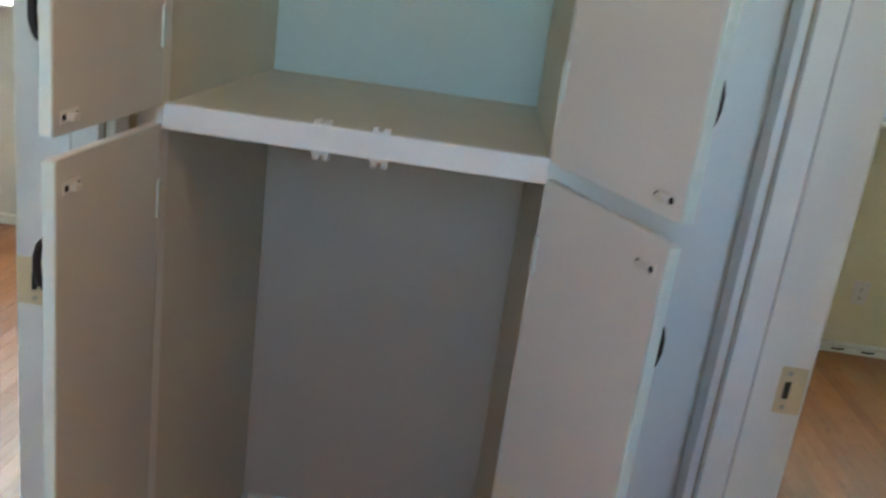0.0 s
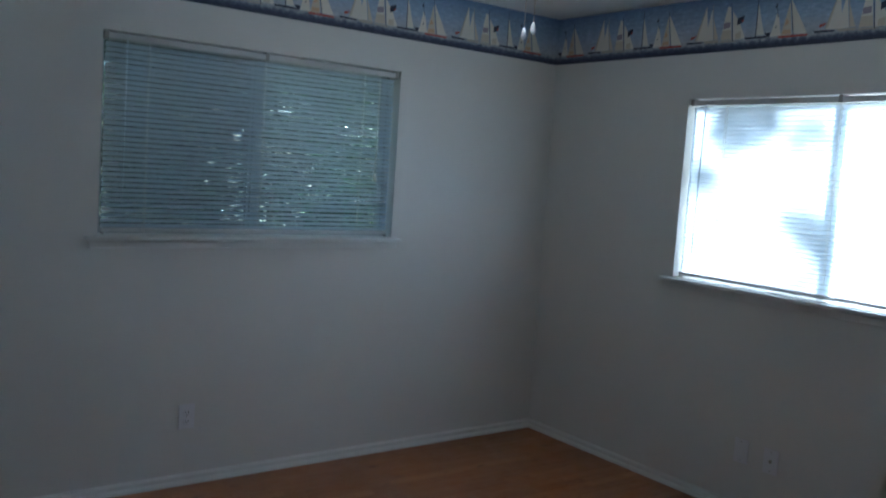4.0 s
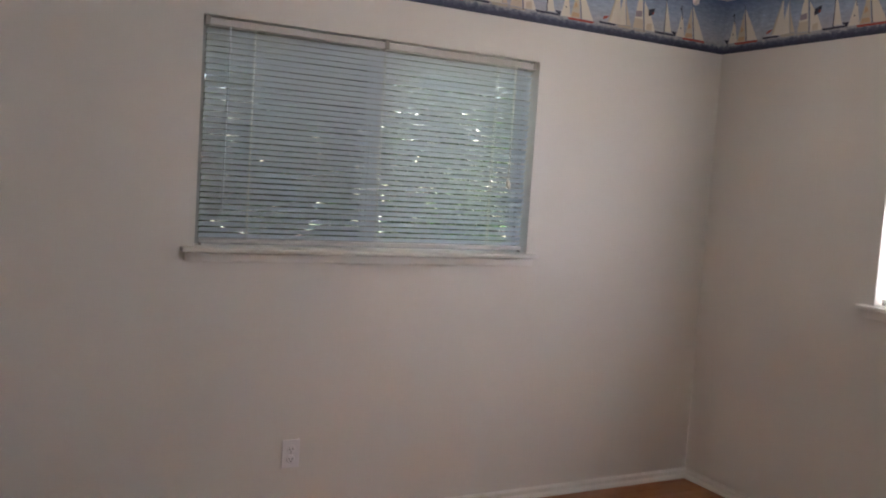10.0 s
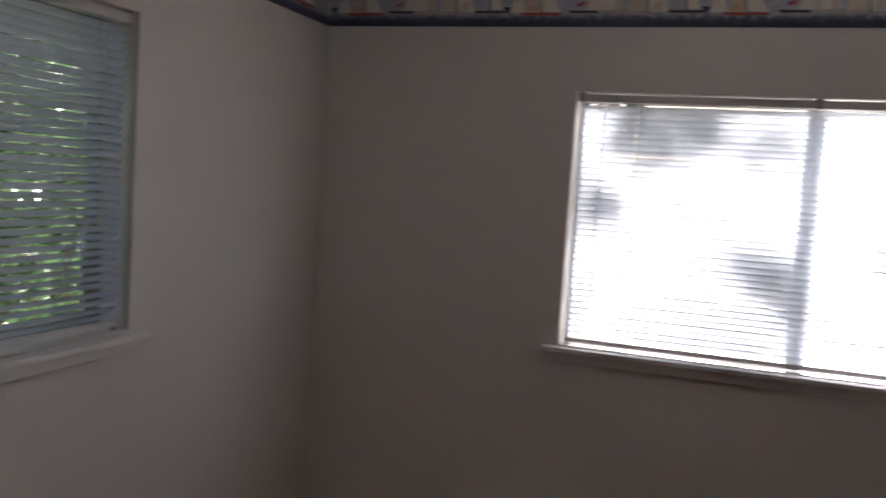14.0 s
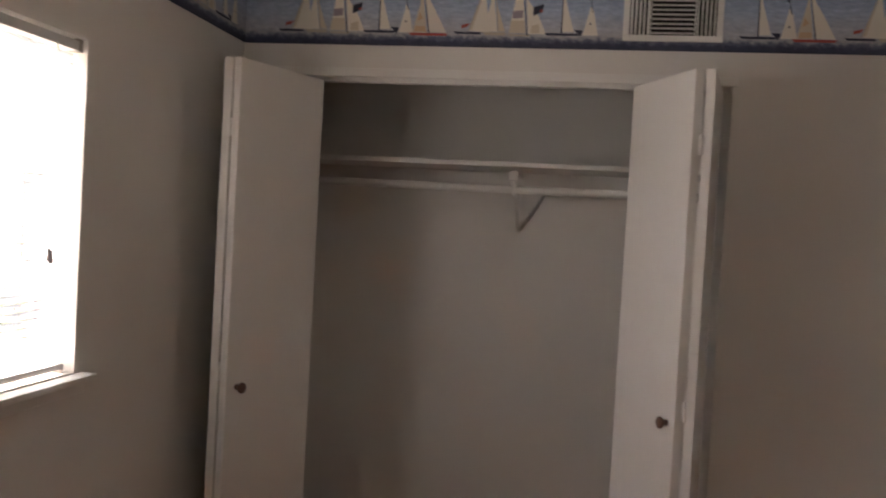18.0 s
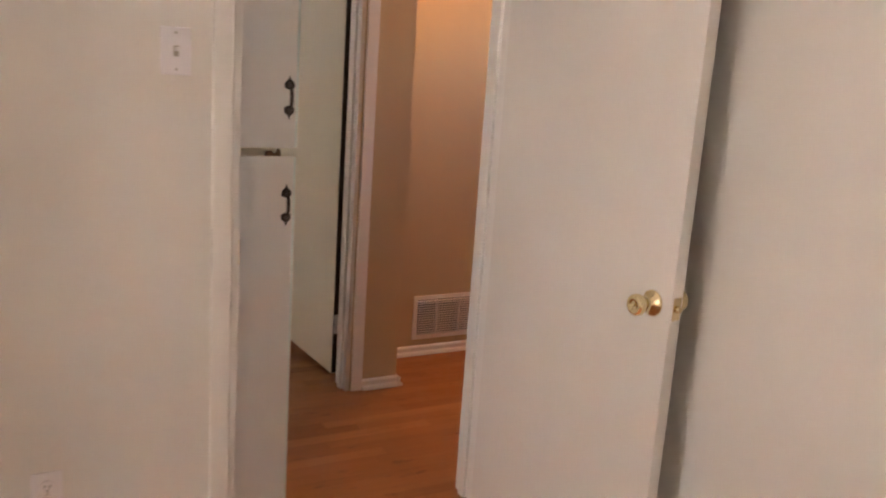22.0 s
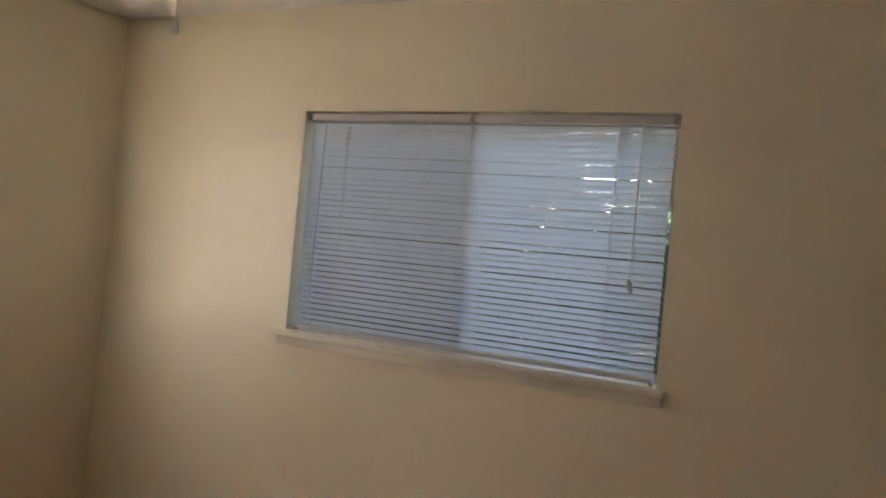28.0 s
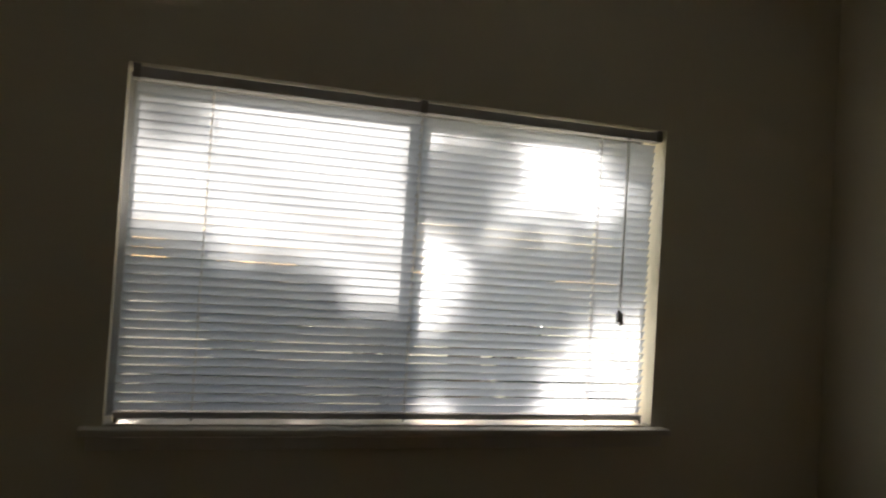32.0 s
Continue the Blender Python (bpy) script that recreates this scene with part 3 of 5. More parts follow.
def door_leaf(name, hinge, free, z0, z1, t, label, knob_mat, style, knob_label, side, kz=0.905, paint=None, dark_edge=False):
    """A flush door from its hinge edge to its free edge (x, y). The thickness t lies to the left of that line; side: which face has the seen knob."""
    h, f = Vector(hinge), Vector(free)
    w = (f - h).length
    root = thing(name, pose(h.x, h.y, 0, 0, 0, math.degrees(math.atan2(f.y - h.y, f.x - h.x))), label, "door", "", "structure")
    part("leaf", boxes(((0, 0, z0), (w, t, z1)), bevel=0.0025), paint or DOORP, root, "flush painted slab")
    kx = w - 0.062
    for s, y in ((-1, 0.0), (1, t)):
        if style == "ball":
            prof = [(0.033, 0.0), (0.033, 0.003), (0.029, 0.008), (0.016, 0.011), (0.012, 0.020), (0.013, 0.030), (0.022, 0.036), (0.0265, 0.046), (0.0265, 0.058), (0.022, 0.063), (0.015, 0.0635), (0.013, 0.061), (0.004, 0.061)]
        else:
            prof = [(0.034, 0.0), (0.034, 0.003), (0.030, 0.007), (0.018, 0.009), (0.011, 0.016), (0.011, 0.026), (0.0165, 0.032), (0.0225, 0.036), (0.0235, 0.046), (0.0205, 0.060), (0.0195, 0.066), (0.006, 0.067)]
        knob = part("knob", lathe(prof, 28, "y"), knob_mat, root, knob_label, pose(kx, y, kz, 0, 0, 0 if s < 0 else 180))
        part("key_button", lathe([(0.004, 0.0), (0.0035, 0.003)], 10, "y"), knob_mat, knob, "", pose(0, -0.061 if style == "ball" else -0.067, 0))
    part("latch_plate", boxes(((w - 0.0005, t / 2 - 0.012, kz - 0.028), (w + 0.0015, t / 2 + 0.012, kz + 0.028)), bevel=0.0005), knob_mat, root)
    part("latch_bolt", lathe([(0.0085, 0.0), (0.0085, 0.010), (0.006, 0.012)], 12, "x"), knob_mat, root, "", pose(w + 0.0015, t / 2, kz))
    for z in (0.22, 1.02, 1.80):
        part("hinge", joined(lathe([(0.006, -0.045), (0.006, 0.045)], 10)), STEEL, root, "", pose(-0.004, t if side > 0 else 0.0, z))
    # near-black strip over the hinge edge, with two pale plates on it
    if dark_edge:
        part("hinge_edge", boxes(((-0.0022, 0.002, z0 + 0.004), (-0.0004, t - 0.001, z1 - 0.004))), EDGEDARK, root, "dark strip on the hinge edge")
        for z in (0.26, 1.80):
            part("hinge_plate", boxes(((-0.0046, 0.004, z - 0.045), (-0.0024, t - 0.004, z + 0.045))), TRIM, root, "painted-over hinge plate")
    return root


door_leaf("door_1", (-1.460, 0.2445), (-1.482, 1.018), 0.014, 2.02, 0.035, "cream flush bedroom door standing open against the wall", BRASS, "ball", "polished brass knob", 1)
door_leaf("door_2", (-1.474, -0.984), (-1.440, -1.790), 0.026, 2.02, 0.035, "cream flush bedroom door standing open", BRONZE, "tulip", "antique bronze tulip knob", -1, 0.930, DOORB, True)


# ---------------------------------------------------------------- folding closet doors
def bifold(pivot, fold1, fold2, lead, z0, z1, label, knob_at=None, knob_side=1, t=0.028, knob_z=0.933, paint=None):
    """Two hinged leaves folded open: pivot to fold1, fold2 to lead (x, y); knob near the fold on the second leaf."""
    root = thing("bifold_door", pose(pivot[0], pivot[1], 0), label, "closet door", "folding closet doors")
    o = Vector(pivot)
    for k, (a, b) in enumerate(((pivot, fold1), (fold2, lead))):
        a, b = Vector(a) - o, Vector(b) - o
        w = (b - a).length
        ang = math.degrees(math.atan2(b.y - a.y, b.x - a.x))
        leaf = part("leaf", boxes(((0, -t / 2, z0), (w, t / 2, z1)), bevel=0.002), paint or DOORP, root, "flat painted leaf", pose(a.x, a.y, 0, 0, 0, ang))
        if k == 1 and knob_at is not None:
            part("knob", lathe([(0.011, 0.0), (0.009, 0.006), (0.012, 0.014), (0.0185, 0.020), (0.0185, 0.027), (0.013, 0.031), (0.003, 0.032)], 20, "y"), KNOBW, leaf, "dark turned wooden knob", pose(knob_at, -t / 2 if knob_side < 0 else t / 2, knob_z, 0, 0, 0 if knob_side < 0 else 180))
    mid = (Vector(fold1) + Vector(fold2)) / 2 - o
    for z in (0.33, 0.99, 1.80):
        part("hinge", joined(boxes(((-0.011, -0.0025, -0.030), (0.011, -0.001, 0.030)), bevel=0.0005), lathe([(0.0036, -0.031), (0.0036, 0.031)], 8)), TRIM, root, "small white-painted butt hinge", pose(mid.x, mid.y + 0.0045, z))
    part("track_pin", lathe([(0.004, 0.0), (0.004, 0.022)], 8), STEEL, root, "", pose(0.03, 0.03, z1 - 0.002))
    return root


bifold((1.955, 0.262), (1.968, 0.712), (1.936, 0.712), (1.785, 0.300), 0.028, 2.03, "white folding closet door, folded open beside the window wall", 0.052, -1)
bifold((0.350, 0.268), (0.434, 0.706), (0.466, 0.700), (0.632, 0.335), 0.028, 2.03, "white folding closet door, folded open beside the light switch", 0.045, 1, knob_z=0.945)
bifold((-1.600, -2.050), (-1.236, -2.100), (-1.226, -2.132), (-1.585, -2.260), 0.03, 2.03, "cream folding closet door, folded open in the second bedroom", paint=DOORB)
bifold((-1.600, -3.492), (-1.222, -3.452), (-1.212, -3.420), (-1.590, -3.270), 0.03, 2.03, "cream folding closet door folded open near the window wall", 0.065, -1, knob_z=0.922, paint=DOORB)

# ---------------------------------------------------------------- bedroom closet
solid("trim_closet_head", joined(boxes(((CLOSET_A[0] - 0.02, AY0, HEAD + 0.006), (CLOSET_A[1] + 0.02, AY0 + 0.012, HEAD + 0.040)), bevel=0.003), boxes(((CLOSET_A[0], HN + 0.05, HEAD - 0.004), (CLOSET_A[1], HN + 0.085, HEAD + 0.02)))), TRIM, "white head trim and door track over the closet", "trim")
shelf = thing("closet_shelf", pose(0.24, -0.53, 0.024), "white painted closet shelf on a cleat and bracket", "shelf")
part("board", boxes(((0.001, 0.001, 1.748), (1.879, 0.38, 1.767)), bevel=0.002), TRIM, shelf)
part("cleat", boxes(((0.001, 0.001, 1.690), (1.879, 0.019, 1.7475)), bevel=0.002), TRIM, shelf)
part("end_cleat", boxes(((0.001, 0.02, 1.690), (0.02, 0.36, 1.7475)), bevel=0.002), TRIM, shelf)
part("end_cleat", boxes(((1.860, 0.02, 1.690), (1.879, 0.36, 1.7475)), bevel=0.002), TRIM, shelf)
rod = thing("closet_rod", pose(0.24, -0.22, 1.683), "white painted wooden hanging rod", "closet rod")
part("bar", sweep([(0.02, 0, 0), (0.6, 0, -0.002), (0.865, 0, -0.001), (1.86, 0, 0)], 0.0165, 16), TRIM, rod)
bracket = thing("shelf_bracket", pose(1.088, -0.53, 0.011), "white steel shelf and rod bracket on the back wall", "bracket")
part("upright", boxes(((-0.009, 0.0195, 1.49), (0.009, 0.023, 1.745)), bevel=0.001), TRIM, bracket)
part("arm", boxes(((-0.009, 0.0235, 1.736), (0.009, 0.37, 1.7475)), bevel=0.001), TRIM, bracket)
part("strut", sweep([(0, 0.026, 1.505), (0, 0.16, 1.62), (0, 0.30, 1.735)], 0.006, 8), TRIM, bracket)
part("rod_hook", sweep([(0, 0.335, 1.74), (0, 0.338, 1.69), (0, 0.330, 1.655), (0, 0.31, 1.648), (0, 0.293, 1.662)], 0.007, 8), TRIM, bracket)
# thin bar on the wall in place of the strut's slanting shadow
part("strut_shadow", sweep([(0.0, 0.026, 1.495), (-0.058, 0.028, 1.58), (-0.112, 0.028, 1.665)], 0.0055, 8), TRIM, bracket)
part("front_cap", boxes(((-0.020, 0.3805, 1.706), (0.020, 0.392, 1.742)), bevel=0.003), TRIM, bracket)


# ---------------------------------------------------------------- linen cupboard at the end of the hall
CX, CY0, CY1, CB = -0.530, -0.522, 0.081, 0.125          # face, opening sides, back
solid("wall_cupboard_face", boxes(((CX, CY1, 0), (CX + 0.03, HN - 0.001, CEIL_Z)), ((CX, HS + 0.001, 0), (CX + 0.03, CY0, CEIL_Z)), ((CX, CY0, 2.06), (CX + 0.03, CY1, CEIL_Z))), TRIM, "white painted face frame of the linen cupboard", "wall")
cup = thing("linen_cupboard", pose(CX, 0, 0), "built-in white linen cupboard with open doors, empty", "cupboard")
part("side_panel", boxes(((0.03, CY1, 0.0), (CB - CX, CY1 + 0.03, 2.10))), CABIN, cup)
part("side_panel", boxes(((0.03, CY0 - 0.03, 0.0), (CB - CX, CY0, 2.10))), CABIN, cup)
part("back_panel", boxes(((CB - CX, CY0 - 0.03, 0.0), (CB - CX + 0.02, CY1 + 0.03, 1.152))), BACK_SHADE, cup, "tan lower back panel, darkened for the shade there")
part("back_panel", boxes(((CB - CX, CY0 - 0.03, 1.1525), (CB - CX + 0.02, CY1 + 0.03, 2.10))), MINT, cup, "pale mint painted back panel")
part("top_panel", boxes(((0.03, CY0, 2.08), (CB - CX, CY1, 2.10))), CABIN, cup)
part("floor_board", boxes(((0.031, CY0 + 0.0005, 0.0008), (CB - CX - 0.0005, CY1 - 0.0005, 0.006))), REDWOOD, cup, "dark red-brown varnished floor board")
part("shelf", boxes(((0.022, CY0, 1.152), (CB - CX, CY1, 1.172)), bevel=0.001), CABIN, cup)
part("rail", boxes(((0.0, CY0, 1.133), (0.0215, CY1, 1.1745)), bevel=0.003), TRIM, cup, "glossy white middle rail")
for i, (a, b) in enumerate((((0.031, CY1 - 0.016, 0.0062), (CB - CX - 0.001, CY1 - 0.001, 0.062)), ((0.031, CY0 + 0.001, 0.0062), (CB - CX - 0.001, CY0 + 0.016, 0.062)), ((CB - CX - 0.016, CY0 + 0.0165, 0.0062), (CB - CX - 0.001, CY1 - 0.0165, 0.062)))):
    part("baseboard", boxes((a, b), bevel=0.004), TRIM, cup)
for cy in (-0.170, -0.262):
    for z, s in ((1.1745, 1), (1.1328, -1)):
        g = 0.75 if s > 0 else 1.1
        part("roller_catch", boxes(((0.002, cy - 0.014, z), (0.020, cy + 0.014, z + s * 0.004 * g)), ((0.003, cy - 0.013, z + s * 0.004 * g), (0.018, cy - 0.004, z + s * 0.012 * g)), ((0.003, cy + 0.004, z + s * 0.004 * g), (0.018, cy + 0.013, z + s * 0.012 * g)), bevel=0.001), CATCH, cup, "pale double roller catch")


def cup_door(y, ang, z0, z1, inner_side, catch_z, handle_z, label):
    """One leaf hung at the face edge y; ang: the way it points (degrees). Outer face carries the iron pull, inner face the catch strike."""
    root = thing("cupboard_door", pose(CX - 0.012, y, 0, 0, 0, ang), label, "cupboard door", "linen cupboard doors")
    w, t = 0.320, 0.014
    s = inner_side
    ya, yb = sorted((-s * t / 2, s * (t / 2 - 0.0035)))
    part("leaf", boxes(((0.004, ya, z0), (w, yb, z1)), bevel=0.003), TRIM, root, "flat white painted leaf")
    ya, yb = sorted((s * (t / 2 - 0.0033), s * t / 2))
    # grey on the doors beside the doorway, the plain door colour on the others
    part("inner_panel", boxes(((0.0045, ya, z0 + 0.001), (w - 0.001, yb, z1 - 0.001)), bevel=0.001), LEAFIN if s > 0 else DOORP, root, "thin layer on the inner face")
    part("edge_strip", boxes(((w + 0.0005, -t / 2 - 0.001, z0 + 0.002), (w + 0.006, t / 2 + 0.001, z1 - 0.002)), bevel=0.002), OLDTRIM, root, "chipped gloss paint on the leaf edge")
    catch = part("catch_strike", joined(
        boxes(((w - 0.056, s * t / 2, catch_z - 0.008), (w - 0.014, s * (t / 2 + 0.0022), catch_z + 0.008)), bevel=0.0008),
        boxes(((w - 0.043, s * (t / 2 + 0.0024), catch_z - 0.005), (w - 0.027, s * (t / 2 + 0.011), catch_z + 0.0045)), bevel=0.0015)), CATCH, root, "small steel catch strike")
    for sx in (w - 0.050, w - 0.020):
        part("screw", lathe([(0.0046, 0.0), (0.0040, 0.0012), (0.001, 0.0015)], 8, "y"), DARK, catch, "dark screw head", pose(sx, s * (t / 2 + 0.0022), catch_z, 0, 0, 180 if s > 0 else 0))
    for hz in (z0 + 0.12, z1 - 0.12):
        part("hinge", joined(boxes(((0.002, s * t / 2, hz - 0.03), (0.014, s * (t / 2 + 0.003), hz + 0.03))), lathe([(0.0045, hz - 0.032), (0.0045, hz + 0.032)], 8)), OLDTRIM, root, "painted-over hinge")
    o = -s
    hx = w - 0.020
    bow = [(hx, o * (t / 2 + 0.003 + 0.019 * math.sin(math.pi * k / 12) ** 0.7), handle_z - 0.034 * math.cos(math.pi * k / 12)) for k in range(13)]
    girth = [0.0034 + 0.0017 * math.sin(math.pi * k / 12) + (0.0005 if k % 2 else 0.0) for k in range(13)]
    pull = part("pull_handle", sweep(bow, girth, 10), IRON, root, "hammered black iron pull")
    for d in (1, -1):
        bm = bmesh.new()
        c = handle_z + d * 0.036
        shape = [(0, 0.027), (0.004, 0.015), (0.013, 0.008), (0.0155, -0.001), (0.014, -0.009), (0.006, -0.013), (0, -0.014)]
        ring = [(x, z) for x, z in shape] + [(-x, z) for x, z in shape[-2:0:-1]]
        lo = [bm.verts.new((hx + x, o * (t / 2 + 0.0004), c + d * z)) for x, z in ring]
        hi = [bm.verts.new((hx + x * 0.85, o * (t / 2 + 0.004), c + d * z * 0.9)) for x, z in ring]
        bm.faces.new(lo)
        bm.faces.new(hi)
        for i in range(len(lo)):
            j = (i + 1) % len(lo)
            bm.faces.new((lo[i], lo[j], hi[j], hi[i]))
        bmesh.ops.recalc_face_normals(bm, faces=bm.faces[:])
        part("spade_plate", bm, IRON, pull)
        part("rivet", lathe([(0.004, 0.0), (0.003, 0.003), (0.001, 0.004)], 8, "y"), IRON, pull, "", pose(hx, o * (t / 2 + 0.004), c + d * 0.004, 0, 0, 0 if o < 0 else 180))
    return root


cup_door(CY1 + 0.001, 179.2, 1.172, 2.06, 1, 1.195, 1.3145, "white upper cupboard door standing wide open beside the doorway")
cup_door(CY1 + 0.001, 179.8, 0.05, 1.147, 1, 1.108, 1.0055, "white lower cupboard door standing wide open beside the doorway")
cup_door(CY0 - 0.004, 206.5, 1.172, 2.06, -1, 1.195, 1.3145, "white upper cupboard door standing open towards the hall wall")
cup_door(CY0 - 0.004, 205.0, 0.05, 1.147, -1, 1.108, 1.0055, "white lower cupboard door standing open towards the hall wall")


# ---------------------------------------------------------------- baseboards
def baseboard(name, p0, p1, label="white painted baseboard with a shoe mould"):
    """Moulding along p0-p1 on the floor; the room lies to its left."""
    prof = [(0.0, 0.0), (0.026, 0.0), (0.0255, 0.007), (0.022, 0.014), (0.016, 0.0175), (0.011, 0.0185), (0.0115, 0.030), (0.0145, 0.0335), (0.0145, 0.039), (0.010, 0.0435), (0.005, 0.046), (0.0, 0.047)]
    a, b = Vector((*p0, 0)), Vector((*p1, 0))
    d = (b - a).normalized()
    nrm = Vector((-d.y, d.x, 0))
    bm = bmesh.new()
    ends = [[bm.verts.new(e + nrm * (x + 0.0005) + Vector((0, 0, z + 0.0006))) for x, z in prof] for e in (a, b)]
    n = len(prof)
    for i in range(n):
        bm.faces.new((ends[0][i], ends[0][(i + 1) % n], ends[1][(i + 1) % n], ends[1][i]))
    bm.faces.new(ends[0][::-1])
    bm.faces.new(ends[1])
    bmesh.ops.recalc_face_normals(bm, faces=bm.faces[:])
    return solid(name, bm, TRIM, label, "baseboard")


EA, EB = DOOR_A[1] + 0.057, DOOR_B[1] + 0.057
BOARDS = [
    ((AX1, AY1), (AX0, AY1)), ((AX0, AY1 - 0.024), (AX0, AY0)), ((EA, AY0), (CLOSET_A[0], AY0)), ((CLOSET_A[1], AY0), (AX1 - 0.0005, AY0)), ((AX1, AY0 + 0.024), (AX1, AY1 - 0.024)),
    ((0.24, -0.53), (AX1, -0.53)), ((AX1, -0.506), (AX1, HN)),
    ((BX0, BY0), (BX1, BY0)), ((BX1, BY0 + 0.024), (BX1, BY1 - 0.024)), ((BX1, BY1), (EB, BY1)), ((BX0, -0.96), (BX0, CLOSET_B[1])),
    ((HW, RY), (RX, RY)), ((RX, RY + 0.024), (RX, HS + 0.022)), ((RX, HS), (DOOR_B[0] - 0.057, HS)), ((EB, HS), (CX - 0.001, HS)), ((DOOR_A[0] - 0.057, HN), (HW, HN)), ((CX - 0.001, HN), (EA, HN)),
]
for i, (p, q) in enumerate(BOARDS):
    baseboard("baseboard_%d" % (i + 1), p, q)


# ---------------------------------------------------------------- plates, switch, outlets
def plate(m, label, style, name="wall_outlet", category="outlet"):
    """A cover plate; local x along the wall, -y into the room."""
    root = thing(name, m, label, category)
    part("cover_plate", boxes(((-0.037, -0.006, -0.058), (0.037, 0.0, 0.058)), bevel=0.0025), PLATE, root)
    if style == "outlet":
        for z in (0.02, -0.02):
            face = part("receptacle", lathe([(0.017, 0.0), (0.017, 0.0025), (0.0155, 0.0035)], 16, "y"), PLATE, root, "", pose(0, -0.006, z))
            part("slot", boxes(((-0.0075, -0.0042, -0.004), (-0.0055, -0.0034, 0.005)), ((0.0055, -0.0042, -0.004), (0.0075, -0.0034, 0.005)), ((-0.002, -0.0042, -0.012), (0.002, -0.0034, -0.008))), DARK, face)
    elif style == "switch":
        part("toggle_slot", boxes(((-0.006, -0.0066, -0.013), (0.006, -0.0058, 0.013))), STEEL, root)
        part("toggle", boxes(((-0.0042, -0.018, 0.000), (0.0042, -0.006, 0.010)), bevel=0.0015), PLATE, root)
    elif style == "jack":
        part("jack", lathe([(0.008, 0.0), (0.008, 0.004), (0.004, 0.004), (0.004, 0.001)], 12, "y"), STEEL, root, "", pose(0, -0.006, 0))
    for z in ((0.0,) if style == "outlet" else (0.044, -0.044)):
        part("screw", lathe([(0.003, 0.0), (0.0025, 0.001)], 8, "y"), STEEL, root, "", pose(0, -0.006, z))
    return root


plate(pose(-0.024, AY1, 0.318), "white duplex outlet low on the wall under the window", "outlet")
plate(pose(AX1, 2.348, 0.300, 0, 0, -90), "blank white wall plate low on the wall", "blank", "wall_plate", "wall plate")
plate(pose(AX1, 2.192, 0.296, 0, 0, -90), "white cable jack plate low on the wall", "jack", "wall_plate", "wall plate")
plate(pose(-0.498, AY0, 1.424, 0, 0, 180), "white light switch beside the doorway", "switch", "light_switch", "switch")
plate(pose(-0.178, AY0, 0.298, 0, 0, 180), "white duplex outlet below the light switch", "outlet")
plate(pose(-0.037, BY0, 0.317, 0, 0, 180), "small ivory outlet on the cream wall", "outlet")
plate(pose(BX1, -2.24, 0.300, 0, 0, -90), "ivory outlet under the sunlit window", "outlet")


def cable_clip(m):
    root = thing("cable_clip", m, "small white plastic cable clip on the baseboard", "cable clip", "cable clips")
    part("body", boxes(((-0.016, -0.014, 0.0), (0.016, 0.0, 0.016)), bevel=0.004), PLATE, root)
    part("nail", lathe([(0.003, 0.0), (0.003, 0.0015), (0.001, 0.002)], 8, "y"), STEEL, root, "", pose(0.008, -0.014, 0.008))
    # the shadow beneath the clip, built as a black bar
    part("clip_shadow", sweep([(-0.03, -0.018, -0.004), (-0.005, -0.020, -0.006), (0.028, -0.017, -0.003)], 0.004, 8), DARK, root, "black bar for the shadow under the clip")


for cy in (-2.20, -2.34):
    cable_clip(pose(BX1 - 0.0145, cy, 0.026, 0, 0, -90))


# ---------------------------------------------------------------- grilles
def register(m, w, h, label, style, name="air_register"):
    """A stamped grille; local x along the wall, -y into the room, origin at its lower left corner."""
    root = thing(name, m, label, "vent")
    b = 0.022
    part("frame", boxes(((0, -0.008, 0), (w, 0.0, b)), ((0, -0.008, h - b), (w, 0.0, h)), ((0, -0.008, b), (b, 0.0, h - b)), ((w - b, -0.008, b), (w, 0.0, h - b)), bevel=0.003), TRIM, root, "white stamped steel frame")
    part("backing", boxes(((b, -0.0015, b), (w - b, -0.0002, h - b))), DARK, root, "dark duct behind the louvres")
    if style == "supply":
        third = (w - 2 * b) * 0.24
        for side in (b, w - b - third):
            n = 5
            for i in range(n):
                x = side + (i + 0.5) * third / n
                part("louvre", boxes(((-0.0012, -0.007, b), (0.0012, 0.005, h - b))), TRIM, root, "", pose(x, -0.006, 0, 0, 0, 32 if side == b else -32))
        n = 9
        for i in range(n):
            z = b + (i + 0.5) * (h - 2 * b) / n
            part("louvre", boxes(((b + third + 0.006, -0.008, -0.001), (w - b - third - 0.006, 0.004, 0.001))), TRIM, root, "", pose(0, -0.0065, z, 35, 0, 0))
        for x in (b + third, w - b - third - 0.004):
            part("divider", boxes(((x, -0.012, b), (x + 0.004, -0.001, h - b))), TRIM, root)
    else:
        n = 15
        for i in range(n):
            z = b + (i + 0.5) * (h - 2 * b) / n
            part("louvre", boxes(((b, -0.0085, -0.0011), (w - b, 0.0045, 0.0011))), TRIM, root, "", pose(0, -0.0075, z, 14, 0, 0))
        for k in range(1, 4):
            x = w * k / 4
            part("divider", boxes(((x - 0.003, -0.014, b), (x + 0.003, -0.001, h - b))), TRIM, root)
    return root


register(pose(0.693, AY0 + 0.003, 2.209, 0, 0, 180), 0.345, 0.192, "white steel supply register over the closet, dark louvres", "supply")
register(pose(-1.935, RY, 0.080, 0, 0, 180), 0.52, 0.225, "white return-air grille above the hall baseboard", "return")

